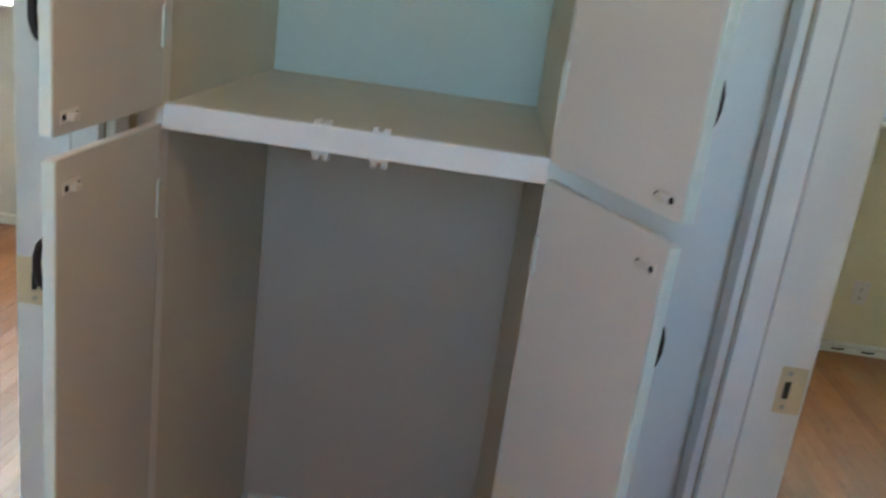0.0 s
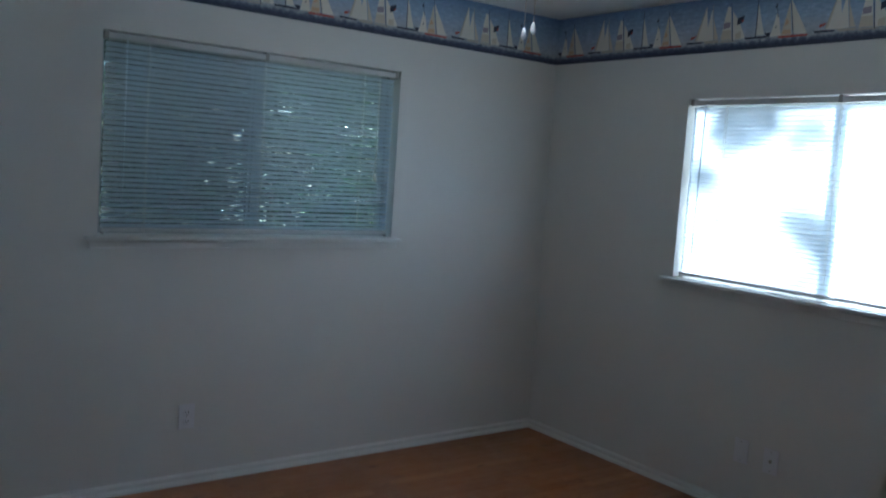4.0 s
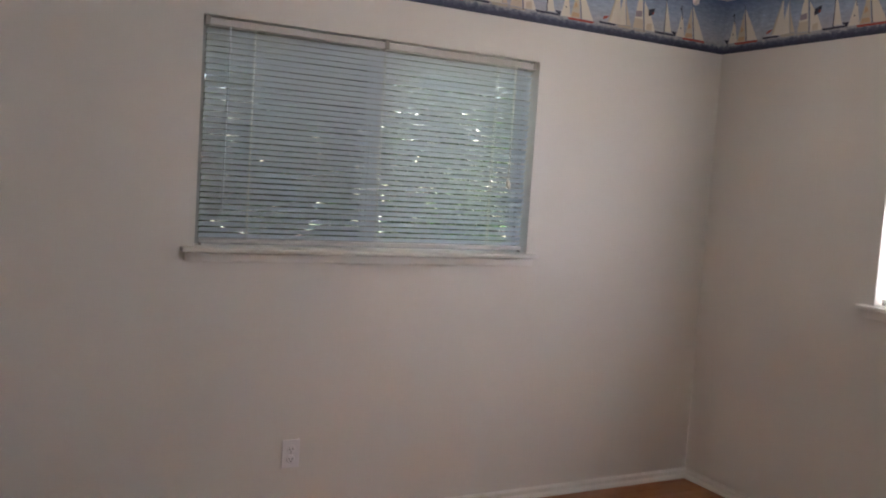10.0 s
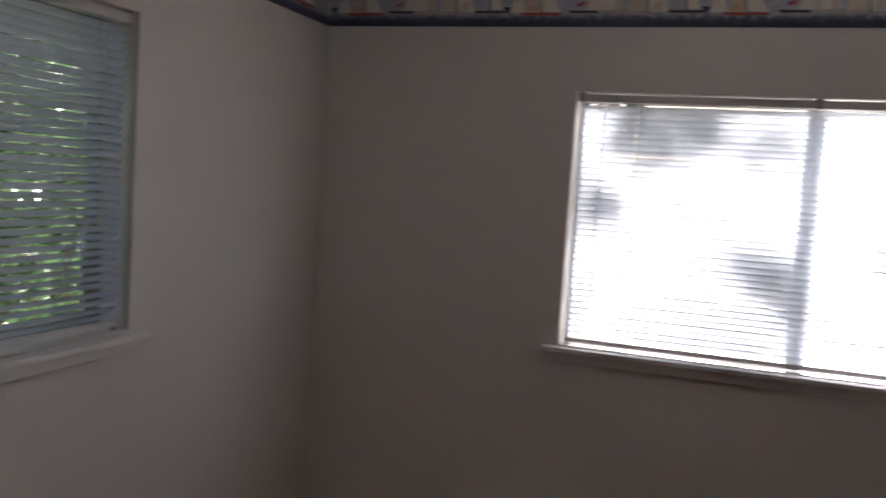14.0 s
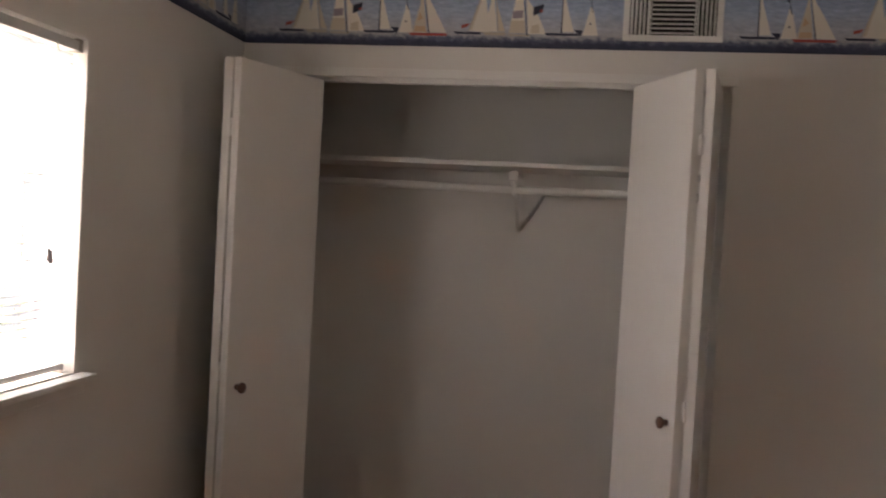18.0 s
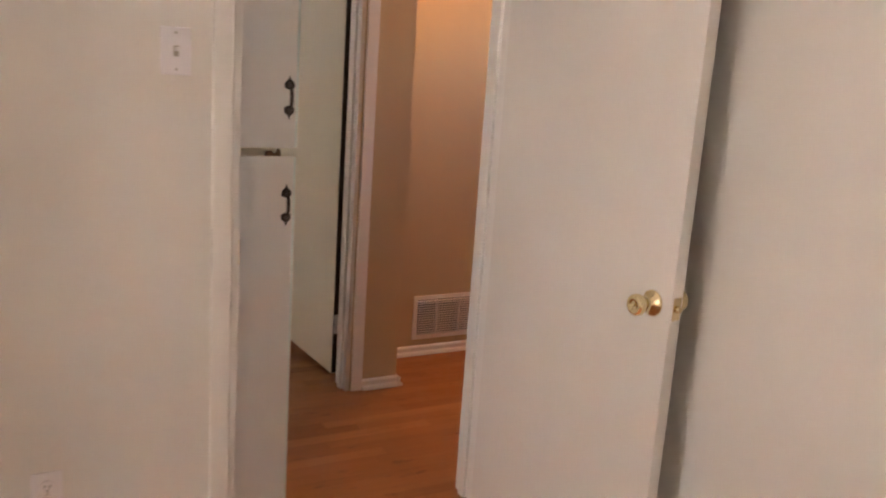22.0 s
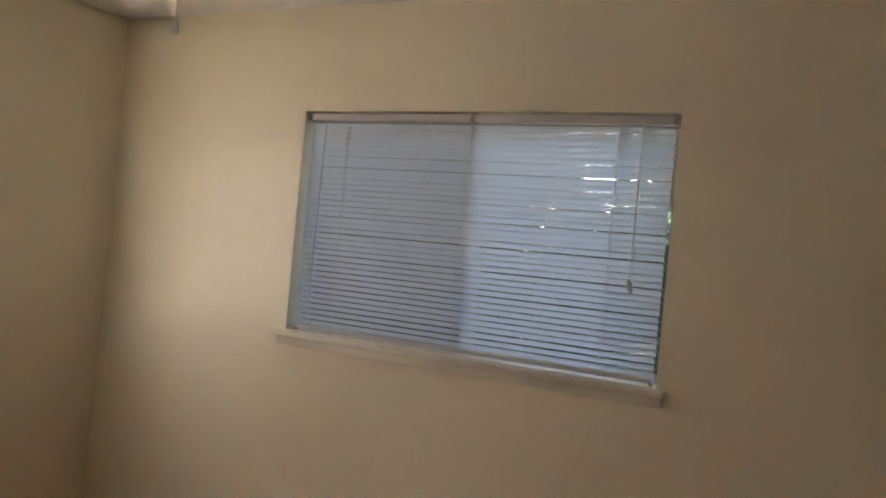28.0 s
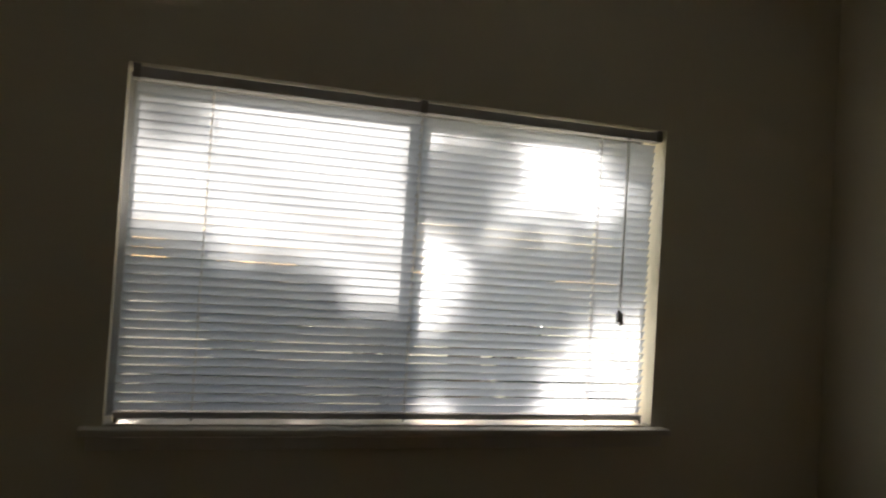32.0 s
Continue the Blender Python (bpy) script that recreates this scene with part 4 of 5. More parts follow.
# ---------------------------------------------------------------- sailboat wallpaper border
BORDER_Z, BORDER_H = 2.177, CEIL_Z - 2.177
PAPER = Mat("border_sky_print", (0.5, 0.6, 0.75), 0.55)
_geo = PAPER.node("ShaderNodeNewGeometry")
_sep = PAPER.node("ShaderNodeSeparateXYZ")
PAPER.wire(_geo, "Position", _sep, "Vector")
_mr = PAPER.node("ShaderNodeMapRange")
_mr.inputs["From Min"].default_value, _mr.inputs["From Max"].default_value = BORDER_Z, CEIL_Z
_wave = PAPER.noise(44, 6, 0.7)
_wz = PAPER.node("ShaderNodeMath")
_wz.operation = "MULTIPLY_ADD"
PAPER.wire(_wave, "Fac", _wz, 0)
_wz.inputs[1].default_value = -0.060
PAPER.wire(_sep, "Z", _wz, 2)
_wo = PAPER.node("ShaderNodeMath")
PAPER.wire(_wz, "Value", _wo, 0)
_wo.inputs[1].default_value = 0.030
PAPER.wire(_wo, "Value", _mr, "Value")
_skyr = PAPER.ramp(_mr, "Result", [(0.0, (0.035, 0.042, 0.085)), (0.07, (0.05, 0.06, 0.115)), (0.12, (0.13, 0.15, 0.22)), (0.165, (0.42, 0.42, 0.45)), (0.22, (0.50, 0.52, 0.56)), (0.50, (0.42, 0.51, 0.64)), (1.0, (0.17, 0.27, 0.48))])
_wv = PAPER.noise(26, 8, 0.7, (1, 1, 3))
_wr = PAPER.ramp(_wv, "Fac", [(0.35, (0.66, 0.68, 0.76)), (0.60, (1.05, 1.05, 1.05)), (0.72, (1.7, 1.7, 1.65))])
PAPER.base(PAPER.mix(_skyr.outputs["Color"], _wr.outputs["Color"], None, "MULTIPLY", 0.75))
PAPER = PAPER.m
INKS = [Mat("print_" + n, c, 0.6).m for n, c in (("sail", (0.78, 0.74, 0.66)), ("shade", (0.50, 0.44, 0.36)), ("navy", (0.03, 0.035, 0.07)), ("red", (0.42, 0.08, 0.06)), ("tan", (0.64, 0.57, 0.46)), ("mauve", (0.36, 0.30, 0.36)), ("orange", (0.62, 0.44, 0.28)))]


def flat(bm, pts, mat, lift=0.0):
    f = bm.faces.new([bm.verts.new((x, -0.0020 - lift, z)) for x, z in pts])
    f.material_index = mat


def boat_mesh(kind):
    """A printed sailing boat, flat on the paper; local x along the wall, z up from the waterline."""
    bm = bmesh.new()

    def pole(x0, z0, x1, z1, mat=2, w=0.0019):
        flat(bm, [(x0 - w, z0), (x0 + w, z0), (x1 + w * 0.5, z1), (x1 - w * 0.5, z1)], mat, 0.0005)

    def hull(a, b, z, h, mat):
        flat(bm, [(a, z + h), (a + h, z), (b - h * 0.6, z), (b, z + h * 0.9)], mat, 0.0003)

    if kind == 0:                                     # leaning mast, white jib
        flat(bm, [(0.004, 0.020), (0.050, 0.164), (0.070, 0.016)], 0, 0.0001)
        flat(bm, [(0.002, 0.026), (0.050, 0.160), (0.012, 0.024)], 4, 0.0002)
        pole(0.0, 0.020, 0.050, 0.168, 1)
        flat(bm, [(-0.026, 0.028), (-0.006, 0.034), (0.006, 0.046), (-0.024, 0.040)], 3, 0.0005)
        hull(-0.050, 0.044, 0.010, 0.008, 2)
    elif kind == 1:                                   # second mast close behind
        flat(bm, [(-0.034, 0.018), (-0.004, 0.150), (0.014, 0.020)], 0, 0.0001)
        flat(bm, [(0.004, 0.120), (0.018, 0.022), (0.040, 0.020)], 4, 0.0001)
        pole(0.018, 0.020, 0.0, 0.168, 1)
        hull(-0.036, 0.044, 0.008, 0.010, 1)
    elif kind == 2:                                   # ketch with a dark ensign
        flat(bm, [(-0.042, 0.016), (-0.026, 0.120), (-0.016, 0.156), (-0.002, 0.150), (0.014, 0.016)], 0, 0.0001)
        flat(bm, [(-0.042, 0.016), (-0.036, 0.056), (0.009, 0.056), (0.014, 0.016)], 4, 0.0002)
        flat(bm, [(-0.032, 0.062), (0.002, 0.066), (0.002, 0.090), (-0.032, 0.086)], 5, 0.0003)
        flat(bm, [(0.010, 0.132), (0.022, 0.014), (0.082, 0.014), (0.050, 0.080)], 0, 0.0001)
        flat(bm, [(0.030, 0.016), (0.060, 0.016), (0.058, 0.046), (0.032, 0.040)], 4, 0.0002)
        flat(bm, [(0.036, 0.072), (0.066, 0.084), (0.070, 0.110), (0.036, 0.100)], 2, 0.0005)
        flat(bm, [(0.058, 0.082), (0.067, 0.086), (0.068, 0.094), (0.058, 0.090)], 3, 0.0007)
        pole(0.020, 0.008, 0.0, 0.168, 2)
        hull(-0.044, 0.030, 0.006, 0.006, 1)
    elif kind == 3:                                   # bare tall mast with one jib
        flat(bm, [(0.002, 0.150), (0.002, 0.022), (0.040, 0.022)], 0, 0.0001)
        pole(0.0, 0.014, 0.0, 0.184, 2, 0.0024)
        hull(-0.056, 0.058, 0.010, 0.008, 2)
    elif kind == 4:                                   # small sail under a dark burgee
        flat(bm, [(-0.020, 0.012), (0.003, 0.104), (0.014, 0.090), (0.030, 0.012)], 0, 0.0001)
        pole(0.010, 0.086, 0.0, 0.140, 2, 0.0016)
        flat(bm, [(-0.008, 0.126), (0.003, 0.124), (0.003, 0.146)], 2, 0.0005)
        flat(bm, [(0.000, 0.046), (0.008, 0.046), (0.006, 0.054)], 2, 0.0005)
        hull(-0.048, -0.018, 0.008, 0.022, 2)
    else:                                             # tan sail with bright panels
        flat(bm, [(-0.032, 0.012), (0.0, 0.142), (0.018, 0.012)], 4, 0.0001)
        flat(bm, [(-0.026, 0.016), (-0.022, 0.034), (0.012, 0.034), (0.014, 0.016)], 6, 0.0002)
        flat(bm, [(-0.018, 0.048), (-0.010, 0.080), (0.004, 0.060)], 6, 0.0002)
        flat(bm, [(0.004, 0.152), (0.026, 0.014), (0.086, 0.012), (0.046, 0.084)], 0, 0.0001)
        pole(0.026, 0.010, 0.0, 0.168, 2)
        hull(-0.046, 0.090, 0.003, 0.009, 3)
    bmesh.ops.recalc_face_normals(bm, faces=bm.faces[:])
    return mesh_of("printed_boat", bm, *INKS)


BOATS = [boat_mesh(k) for k in range(6)]


def border(name, m, length, phase, gaps=()):
    """Printed paper along a wall; the row of boats repeats every 0.68 m from phase on."""
    root = thing(name, m, "blue nautical wallpaper border with printed sailing boats", "wallpaper border", "", "structure")
    part("paper", boxes(((0, -0.0016, BORDER_Z), (length, -0.0002, CEIL_Z - 0.001))), PAPER, root)
    start = phase - 0.68
    while start < length:
        for k, at in enumerate((0.0, 0.091, 0.195, 0.340, 0.437, 0.503)):
            x = start + at
            if 0.05 < x < length - 0.09 and not any(a < x < b for a, b in gaps):
                ob = new("printed_boat", BOATS[k])
                ob.parent = root
                ob.matrix_basis = pose(x, 0, BORDER_Z + 0.036) @ Matrix.Diagonal((1.1, 1, 1.13, 1))
        start += 0.68
    return root


border("trim_border_1", pose(AX0, AY1, 0), AX1 - AX0, 0.290)
border("trim_border_2", pose(AX1, AY1 - 0.002, 0, 0, 0, -90), AY1 - AY0 - 0.004, 0.30)
border("trim_border_3", pose(AX1, AY0, 0, 0, 0, 180), AX1 - AX0, 0.190, [(1.36, 1.82)])
border("trim_border_4", pose(AX0, AY0 + 0.002, 0, 0, 0, 90), AY1 - AY0 - 0.004, 0.40)

# ---------------------------------------------------------------- ceiling lights
OPAL = Mat("lit_opal_glass", (0.9, 0.88, 0.82), 0.25)
OPAL.set("Emission Color", rgb(1.0, 0.90, 0.72)).set("Emission Strength", 0.5)
OPAL = OPAL.m
AMBER = Mat("lit_amber_glass", (0.9, 0.7, 0.45), 0.3)
AMBER.set("Emission Color", rgb(1.0, 0.62, 0.28)).set("Emission Strength", 0.2)
AMBER = AMBER.m


def ceiling_light(at, label, glass, chains):
    root = thing("ceiling_light", pose(at[0], at[1], CEIL_Z), label, "ceiling light")
    part("canopy", lathe([(0.078, -0.001), (0.078, -0.014), (0.070, -0.030), (0.060, -0.036)], 28), BRASS, root)
    part("fitter", lathe([(0.058, -0.034), (0.062, -0.040), (0.062, -0.062), (0.054, -0.066)], 28), BRASS, root)
    g = part("globe", lathe([(0.052, -0.060), (0.066, -0.078), (0.094, -0.115), (0.103, -0.150), (0.096, -0.182), (0.078, -0.198), (0.062, -0.206), (0.034, -0.220), (0.004, -0.224)], 32), glass, root, "schoolhouse glass globe")
    g.visible_shadow = False
    for dx, dy, end in chains:
        part("pull_chain", sweep([(dx * 0.7, dy * 0.7, -0.050), (dx, dy, -0.075), (dx, dy, end)], 0.0011, 5), BRASS, root)
        part("chain_fob", lathe([(0.003, 0.0), (0.007, -0.008), (0.0105, -0.026), (0.009, -0.037), (0.003, -0.042)], 12), PLATE, root, "white wooden chain fob", pose(dx, dy, end))
    return root


ceiling_light((0.66, 2.55), "ceiling light with a lit opal schoolhouse globe and two pull chains", OPAL, ((0.115, -0.02, -0.345), (0.118, 0.035, -0.36)))
ceiling_light((0.52, -2.40), "ceiling light with a white glass globe and a pull chain", Mat("unlit_opal_glass", (0.85, 0.84, 0.80), 0.2).m, ((0.095, -0.10, -0.37),))
ceiling_light((-1.95, -1.03), "hall ceiling light with a warm amber globe", AMBER, ())

# ---------------------------------------------------------------- outdoors
GRASS = Mat("dry_lawn", (0.10, 0.12, 0.05), 0.9)
GRASS.base(GRASS.ramp(GRASS.noise(0.8, 8, 0.65), "Fac", [(0.3, (0.08, 0.10, 0.05)), (0.7, (0.15, 0.15, 0.10))]).outputs["Color"])
GRASS.bump(GRASS.noise(40, 4), "Fac", 0.6, 0.03)
BARK = Mat("bark", (0.16, 0.12, 0.085), 0.9)
BARK.bump(BARK.noise(9, 6, 0.7, (4, 4, 1)), "Fac", 0.8, 0.03)
BARK = BARK.m


def leaf_material(name, a, b):
    m = Mat(name, a, 0.27)
    g = m.node("ShaderNodeNewGeometry")
    m.base(m.ramp(g, "Random Per Island", [(0.0, a), (1.0, b)]).outputs["Color"])
    tr = m.node("ShaderNodeBsdfTranslucent")
    tr.inputs["Color"].default_value = rgb(a[0] * 1.8, a[1] * 1.9, a[2] * 1.2)
    mx = m.node("ShaderNodeMixShader", Fac=0.3)
    m.wire(m.b, "BSDF", mx, 1)
    m.wire(tr, "BSDF", mx, 2)
    m.wire(mx, "Shader", m.t.nodes["Material Output"], "Surface")
    return m.m


LEAF = leaf_material("green_leaf", (0.05, 0.10, 0.03), (0.10, 0.17, 0.06))
LEAF_DARK = leaf_material("dark_leaf", (0.032, 0.060, 0.038), (0.065, 0.105, 0.065))
GROUND_Z = -0.45
solid("ground", boxes(((-400, -400, GROUND_Z - 0.3), (400, 400, GROUND_Z))), GRASS.m, "patchy dry lawn running out to the horizon", "ground")


def leaves(clumps, count, size, seed):
    """Folded leaf blades scattered through ellipsoid clumps (centre, radii)."""
    rng = np.random.default_rng(seed)
    vol = np.array([r[0] * r[1] * r[2] for _, r in clumps])
    pick = rng.choice(len(clumps), count, p=vol / vol.sum())
    cen = np.array([c for c, _ in clumps])[pick]
    rad = np.array([r for _, r in clumps])[pick]
    d = rng.normal(size=(count, 3))
    d /= np.linalg.norm(d, axis=1)[:, None]
    at = cen + d * rad * rng.uniform(0.25, 1.0, (count, 1)) ** 0.5
    u = rng.normal(size=(count, 3))
    u /= np.linalg.norm(u, axis=1)[:, None]
    v = np.cross(u, rng.normal(size=(count, 3)))
    v /= np.linalg.norm(v, axis=1)[:, None]
    n = np.cross(u, v)
    s = (size * rng.uniform(0.6, 1.3, count))[:, None]
    p = np.stack([at - u * s, at + v * s * 0.36 + n * s * 0.12, at + u * s, at - v * s * 0.36 + n * s * 0.12], 1).reshape(-1, 3)
    i = np.arange(count)[:, None] * 4
    faces = np.concatenate([i + [[0, 1, 2]], i + [[0, 2, 3]]])
    return p, faces


def foliage(name, clumps, count, size, seed, mat, parent=None, label="", category="", group=""):
    p, f = leaves(clumps, count, size, seed)
    me = bpy.data.meshes.new(name)
    me.from_pydata(p.tolist(), [], f.tolist())
    me.materials.append(mat)
    ob = new(name, me)
    if parent:
        ob.parent = parent
        return tagged(ob, label)
    return tagged(ob, label, category, group)


def tree(at, height, crown, count, leaf, seed, mat, label, size=0.075):
    rnd = random.Random(seed)
    root = thing("tree", pose(at[0], at[1], GROUND_Z), label, "tree", "garden trees")
    lean = rnd.uniform(-0.2, 0.2)
    part("trunk", sweep([(0, 0, 0), (0.03, 0.02, height * 0.15), (lean * 0.4, 0.05, height * 0.35), (lean, 0, height * 0.6), (lean * 1.3, 0.1, height * 0.85)], [0.19, 0.14, 0.12, 0.085, 0.03], 12), BARK, root)
    clumps = []
    for k in range(crown):
        a = 2 * math.pi * k / crown + rnd.uniform(-0.3, 0.3)
        r = height * rnd.uniform(0.16, 0.34)
        z = height * rnd.uniform(0.42, 0.98)
        tip = (lean + r * math.cos(a), r * math.sin(a), z)
        z0 = height * rnd.uniform(0.32, 0.55)
        part("limb", sweep([(lean * 0.6, 0, z0), (tip[0] * 0.5 + lean * 0.4, tip[1] * 0.5, (z0 + z) / 2 + 0.15), tip], [0.06, 0.035, 0.012], 8), BARK, root)
        clumps.append((tip, (height * rnd.uniform(0.10, 0.17),) * 2 + (height * rnd.uniform(0.07, 0.12),)))
    foliage("crown", clumps, count, size, seed, mat, root)
    return root


def shade_tree(at, height, boughs, seed, mat, label, size=0.07):
    """A tall tree whose boughs carry loose sprays: boughs are (x, y, z, spread, leaves), from the tree's foot."""
    rnd = random.Random(seed)
    root = thing("tree", pose(at[0], at[1], GROUND_Z), label, "tree", "garden trees")
    part("trunk", sweep([(0, 0, 0), (0.03, 0.02, height * 0.2), (-0.04, 0.05, height * 0.45), (0.02, 0, height * 0.7), (0.0, 0.1, height)], [0.22, 0.17, 0.14, 0.10, 0.03], 12), BARK, root)
    for x, y, z, r, n in boughs:
        z0 = max(height * 0.3, z - 1.4 - 0.5 * abs(y))
        part("limb", sweep([(0, 0, z0), (x * 0.5, y * 0.45, (z0 + z) / 2 + 0.12), (x, y, z)], [0.04, 0.025, 0.008], 8), BARK, root)
        clumps = [((x + rnd.uniform(-0.5, 0.5) * r, y + rnd.uniform(-0.5, 0.5) * r, z + rnd.uniform(-0.4, 0.4) * r), (r * 0.8, r * rnd.uniform(0.45, 0.7), r * rnd.uniform(0.35, 0.55))) for _ in range(3)]
        foliage("spray", clumps, n, size, seed + n, mat, root)
    return root


def sunward(x, y, z, reach):
    """Where the sun's ray to a point of the house passes, reach metres further east."""
    return (x + reach, y + reach * sun_dir.y / sun_dir.x, z + reach * sun_dir.z / sun_dir.x)


def boughs_over(w, foot, reach, spots):
    """Boughs that shade parts of a sunny window: spots are (across, down, spread, leaves) in parts of its width and height."""
    out = []
    for u, v, r, n in spots:
        p = sunward(2.1, w[1] - u * (w[1] - w[0]), w[3] - v * (w[3] - w[2]), reach)
        out.append((p[0] - foot[0], p[1] - foot[1], p[2] - GROUND_Z, r, n))
    return out


shade_tree((9.6, 4.2), 8.2, boughs_over(W2, (9.6, 4.2), 7.2, ((0.12, 0.12, 0.30, 130), (0.36, 0.26, 0.20, 70), (0.46, 0.72, 0.16, 80), (0.72, 0.55, 0.16, 90), (0.82, 0.78, 0.20, 150), (0.92, 0.42, 0.14, 60), (0.06, 0.52, 0.14, 36), (-0.5, -0.3, 0.4, 500))), 11, LEAF, "tall open shade tree beyond the first bedroom's sunny window")
shade_tree((9.0, -5.0), 8.6, boughs_over(W4, (9.0, -5.0), 6.6, ((0.20, 0.86, 0.34, 4200), (0.02, 0.68, 0.24, 1500), (0.44, 0.84, 0.22, 1300), (0.66, 0.92, 0.20, 900), (0.62, 0.26, 0.24, 170), (0.86, 0.40, 0.26, 230), (0.90, 0.16, 0.2, 90), (0.04, 0.12, 0.16, 40), (0.74, 0.60, 0.20, 240), (1.4, 0.4, 0.4, 600))), 12, LEAF, "tall shade tree beyond the second bedroom's sunny window")
tree((0.9, -8.6), 6.4, 16, 7000, 1, 13, LEAF_DARK, "leafy tree with several limbs outside the back window")
tree((-1.2, 10.5), 7.5, 16, 7000, 1, 14, LEAF_DARK, "dense dark tree beyond the shrubs")
# these two are added to cut the high northern sky off window_1
tree((1.4, 8.6), 9.0, 20, 11000, 1, 15, LEAF_DARK, "tall dense dark tree close behind the shrubs, added to block sky", 0.1)
tree((3.9, 9.4), 9.5, 20, 11000, 1, 16, LEAF_DARK, "tall dense dark tree behind the shrubs, added to block sky", 0.1)


def shrub(at, r, h, count, seed, mat, label, leaf=0.07):
    rnd = random.Random(seed)
    root = thing("shrub", pose(at[0], at[1], GROUND_Z), label, "shrub", "garden shrubs")
    clumps = []
    for k in range(9):
        a, q = rnd.uniform(0, 6.28), r * rnd.uniform(0.1, 0.7)
        c = (q * math.cos(a), q * math.sin(a), h * rnd.uniform(0.25, 0.85))
        part("stem", sweep([(c[0] * 0.2, c[1] * 0.2, 0), (c[0] * 0.6, c[1] * 0.6, c[2] * 0.5), c], [0.03, 0.02, 0.008], 6), BARK, root)
        clumps.append((c, (r * rnd.uniform(0.35, 0.55),) * 2 + (h * rnd.uniform(0.16, 0.28),)))
    foliage("foliage", clumps, count, leaf, seed, mat, root)
    return root


for i, (x, y, r, h) in enumerate(((-1.2, 5.5, 1.0, 3.3), (0.2, 5.7, 1.1, 3.6), (1.5, 5.5, 1.0, 3.2), (2.8, 5.9, 1.1, 3.5), (-2.6, 5.8, 1.1, 3.4), (-0.5, 6.9, 1.3, 4.2), (1.1, 7.0, 1.3, 4.4), (2.6, 7.2, 1.3, 4.0), (4.2, 6.6, 1.2, 3.6), (-4.0, 6.4, 1.2, 3.6))):
    shrub((x, y), r, h * 1.22, 6500, 40 + i, LEAF_DARK, "dense dark green shrub outside the bedroom window", 0.05)
# the easternmost are unseen, added to keep sun off the other shrubs
for i, (x, y, r, h) in enumerate(((5.8, -6.4, 1.1, 3.4), (6.8, -7.8, 1.3, 3.8), (5.2, -8.4, 1.3, 3.6), (4.4, -5.2, 0.9, 2.4), (3.4, -4.9, 0.7, 2.0), (2.6, -6.0, 1.0, 2.9), (1.95, -5.2, 0.7, 2.1), (1.5, -5.9, 0.8, 2.2), (1.0, -6.8, 1.0, 2.22), (0.0, -6.0, 0.9, 1.5), (-1.4, -5.9, 1.0, 2.7), (-2.8, -6.4, 1.1, 3.0), (4.0, -6.6, 1.1, 3.0))):
    shrub((x, y), r * 1.1, h * (1.7 if x > 3.8 else 1.55 if x > 1.0 else 1.25), 11000 if x > 1.0 else 8000, 60 + i, LEAF_DARK, "tall green shrub outside the back window, easternmost added to block sun", 0.06)
# made-up hedge that cuts the low bright sky behind the east blinds
for i, (x, y) in enumerate(((17.0, -9.0), (18.0, -6.0), (17.2, -3.0), (18.2, 0.0), (17.4, 3.0), (18.0, 6.0))):
    shrub((x, y), 1.8, 2.5, 3600, 80 + i, LEAF_DARK, "dark shrub of a hedge added to block the bright horizon", 0.15)


# ---------------------------------------------------------------- oak strip floor
def plank_mesh():
    """A unit strip: 1 m long (scaled to length), 56.4 mm wide, eased top edges."""
    bm = bmesh.new()
    w, e = 0.0282, 0.0006
    base = [bm.verts.new((x, y, -0.0115)) for x, y in ((-0.5, -w), (0.5, -w), (0.5, w), (-0.5, w))]
    mid = [bm.verts.new((x, y, -e)) for x, y in ((-0.5, -w), (0.5, -w), (0.5, w), (-0.5, w))]
    top = [bm.verts.new((x, y, 0)) for x, y in ((-0.499, -w + e), (0.499, -w + e), (0.499, w - e), (-0.499, w - e))]
    for a, b in ((base, mid), (mid, top)):
        for i in range(4):
            bm.faces.new((a[i], a[(i + 1) % 4], b[(i + 1) % 4], b[i]))
    bm.faces.new(top)
    return mesh_of("plank", bm, OAK)


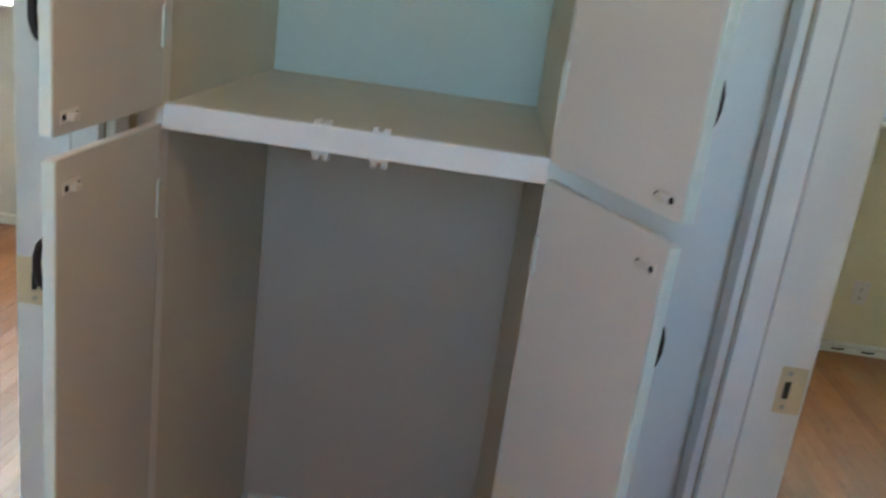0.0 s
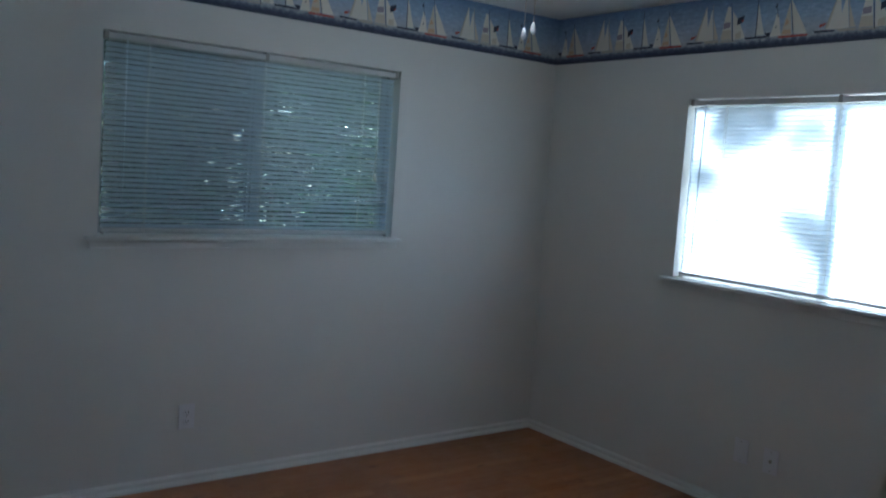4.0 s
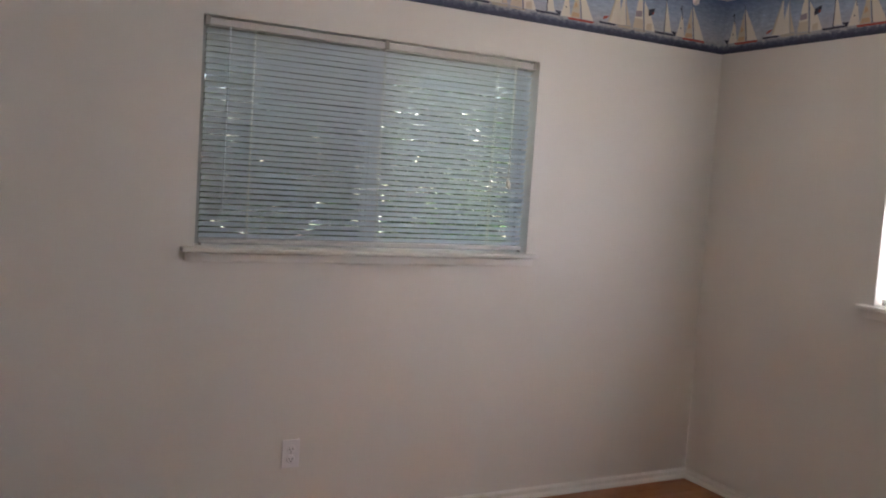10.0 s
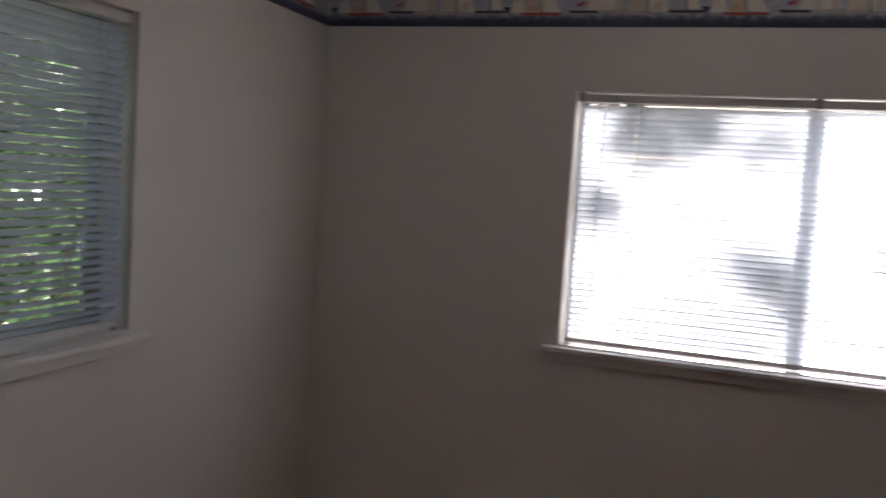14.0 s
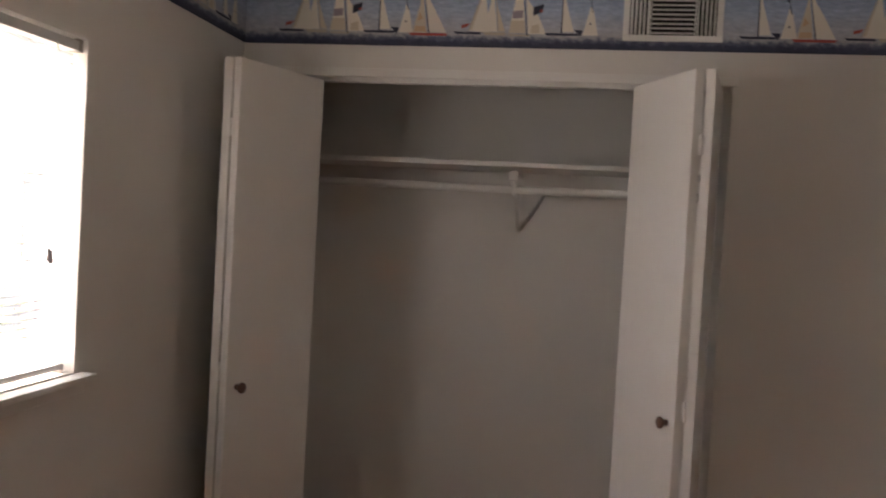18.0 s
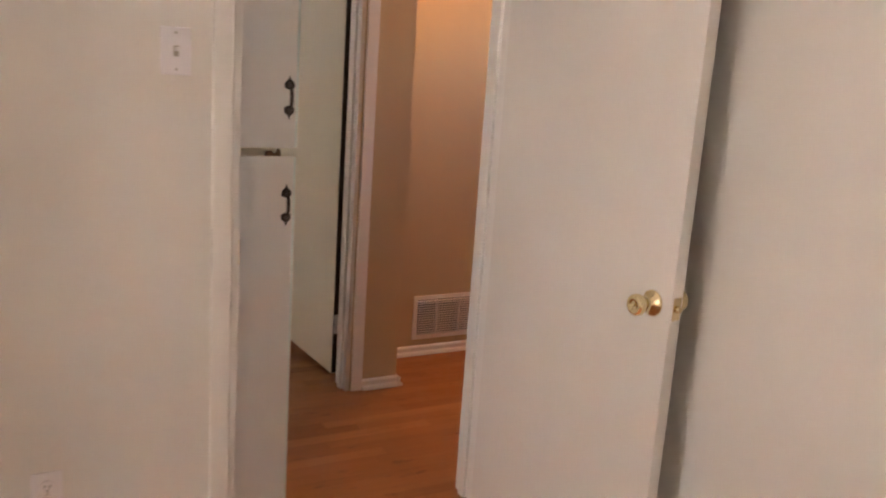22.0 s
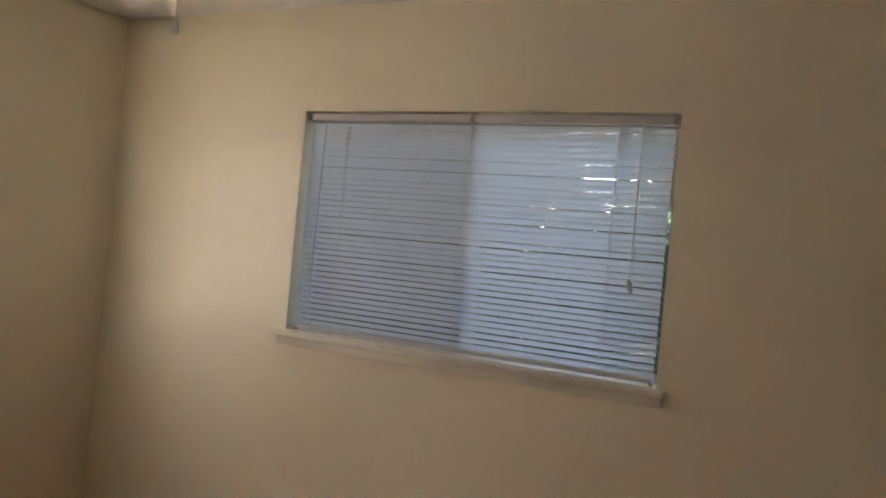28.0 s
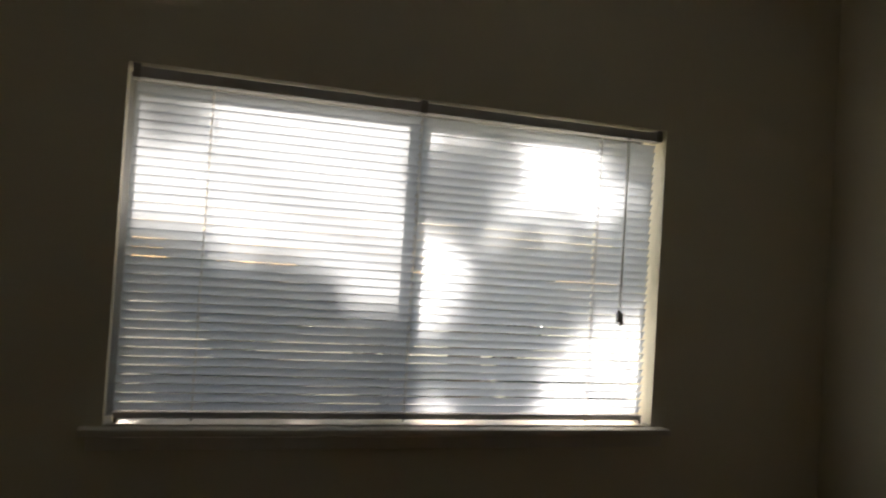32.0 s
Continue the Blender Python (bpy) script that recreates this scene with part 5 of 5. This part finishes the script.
floor = thing("floor", pose(0, 0, 0), "worn orange-brown oak strip floor, scuffed in places", "floor", "", "structure")
PLANK = plank_mesh()
AREAS = [("a", AX0, AX1, AY0, AY1), ("k", 0.24, AX1, -0.53, AY0), ("h", HW, CB - 0.001, RY, AY0), ("b", BX0, BX1, BY0, HS), ("c", -2.2, BX0, BY0, RY - 0.115)]
rnd = random.Random(5)
singles, rest = [], []
for tag, x0, x1, y0, y1 in AREAS:
    rows = int(round((y1 - y0) / 0.057))
    for j in range(rows):
        y = y0 + (j + 0.5) * (y1 - y0) / rows
        x = x0 - rnd.uniform(0, 0.7)
        while x < x1:
            ln = rnd.uniform(0.35, 1.25)
            a, b = max(x, x0), min(x + ln, x1)
            x += ln
            if b - a < 0.02:
                continue
            if tag == "h" and y < HS and b > RX:
                b = min(b, RX)
                if b - a < 0.02:
                    continue
            if tag == "h" and a > -0.64 and y > CY1:
                continue
            (singles if tag == "a" and len(singles) < 300 else rest).append((a, b, y))
for a, b, y in singles:
    ob = new("plank", PLANK)
    ob.parent = floor
    ob.matrix_basis = pose((a + b) / 2, y, rnd.uniform(-0.0003, 0.0003)) @ Matrix.Diagonal((b - a - 0.0006, 1, 1, 1))
verts, faces = [], []
for a, b, y in rest:
    w, e, z = 0.0282, 0.0006, rnd.uniform(-0.0003, 0.0003)
    o = len(verts)
    verts += [(px, y + py, z - 0.0115) for px, py in ((a, -w), (b, -w), (b, w), (a, w))]
    verts += [(px, y + py, z - e) for px, py in ((a, -w), (b, -w), (b, w), (a, w))]
    verts += [(px, y + py, z) for px, py in ((a + e, -w + e), (b - e, -w + e), (b - e, w - e), (a + e, w - e))]
    for s in (0, 4):
        faces += [(o + s + i, o + s + (i + 1) % 4, o + s + 4 + (i + 1) % 4, o + s + 4 + i) for i in range(4)]
    faces.append((o + 8, o + 9, o + 10, o + 11))
me = bpy.data.meshes.new("floor_strips")
me.from_pydata(verts, [], faces)
me.materials.append(OAK)
strips = new("floor_strips", me)
strips.parent = floor
strips["kind"] = "stuff"
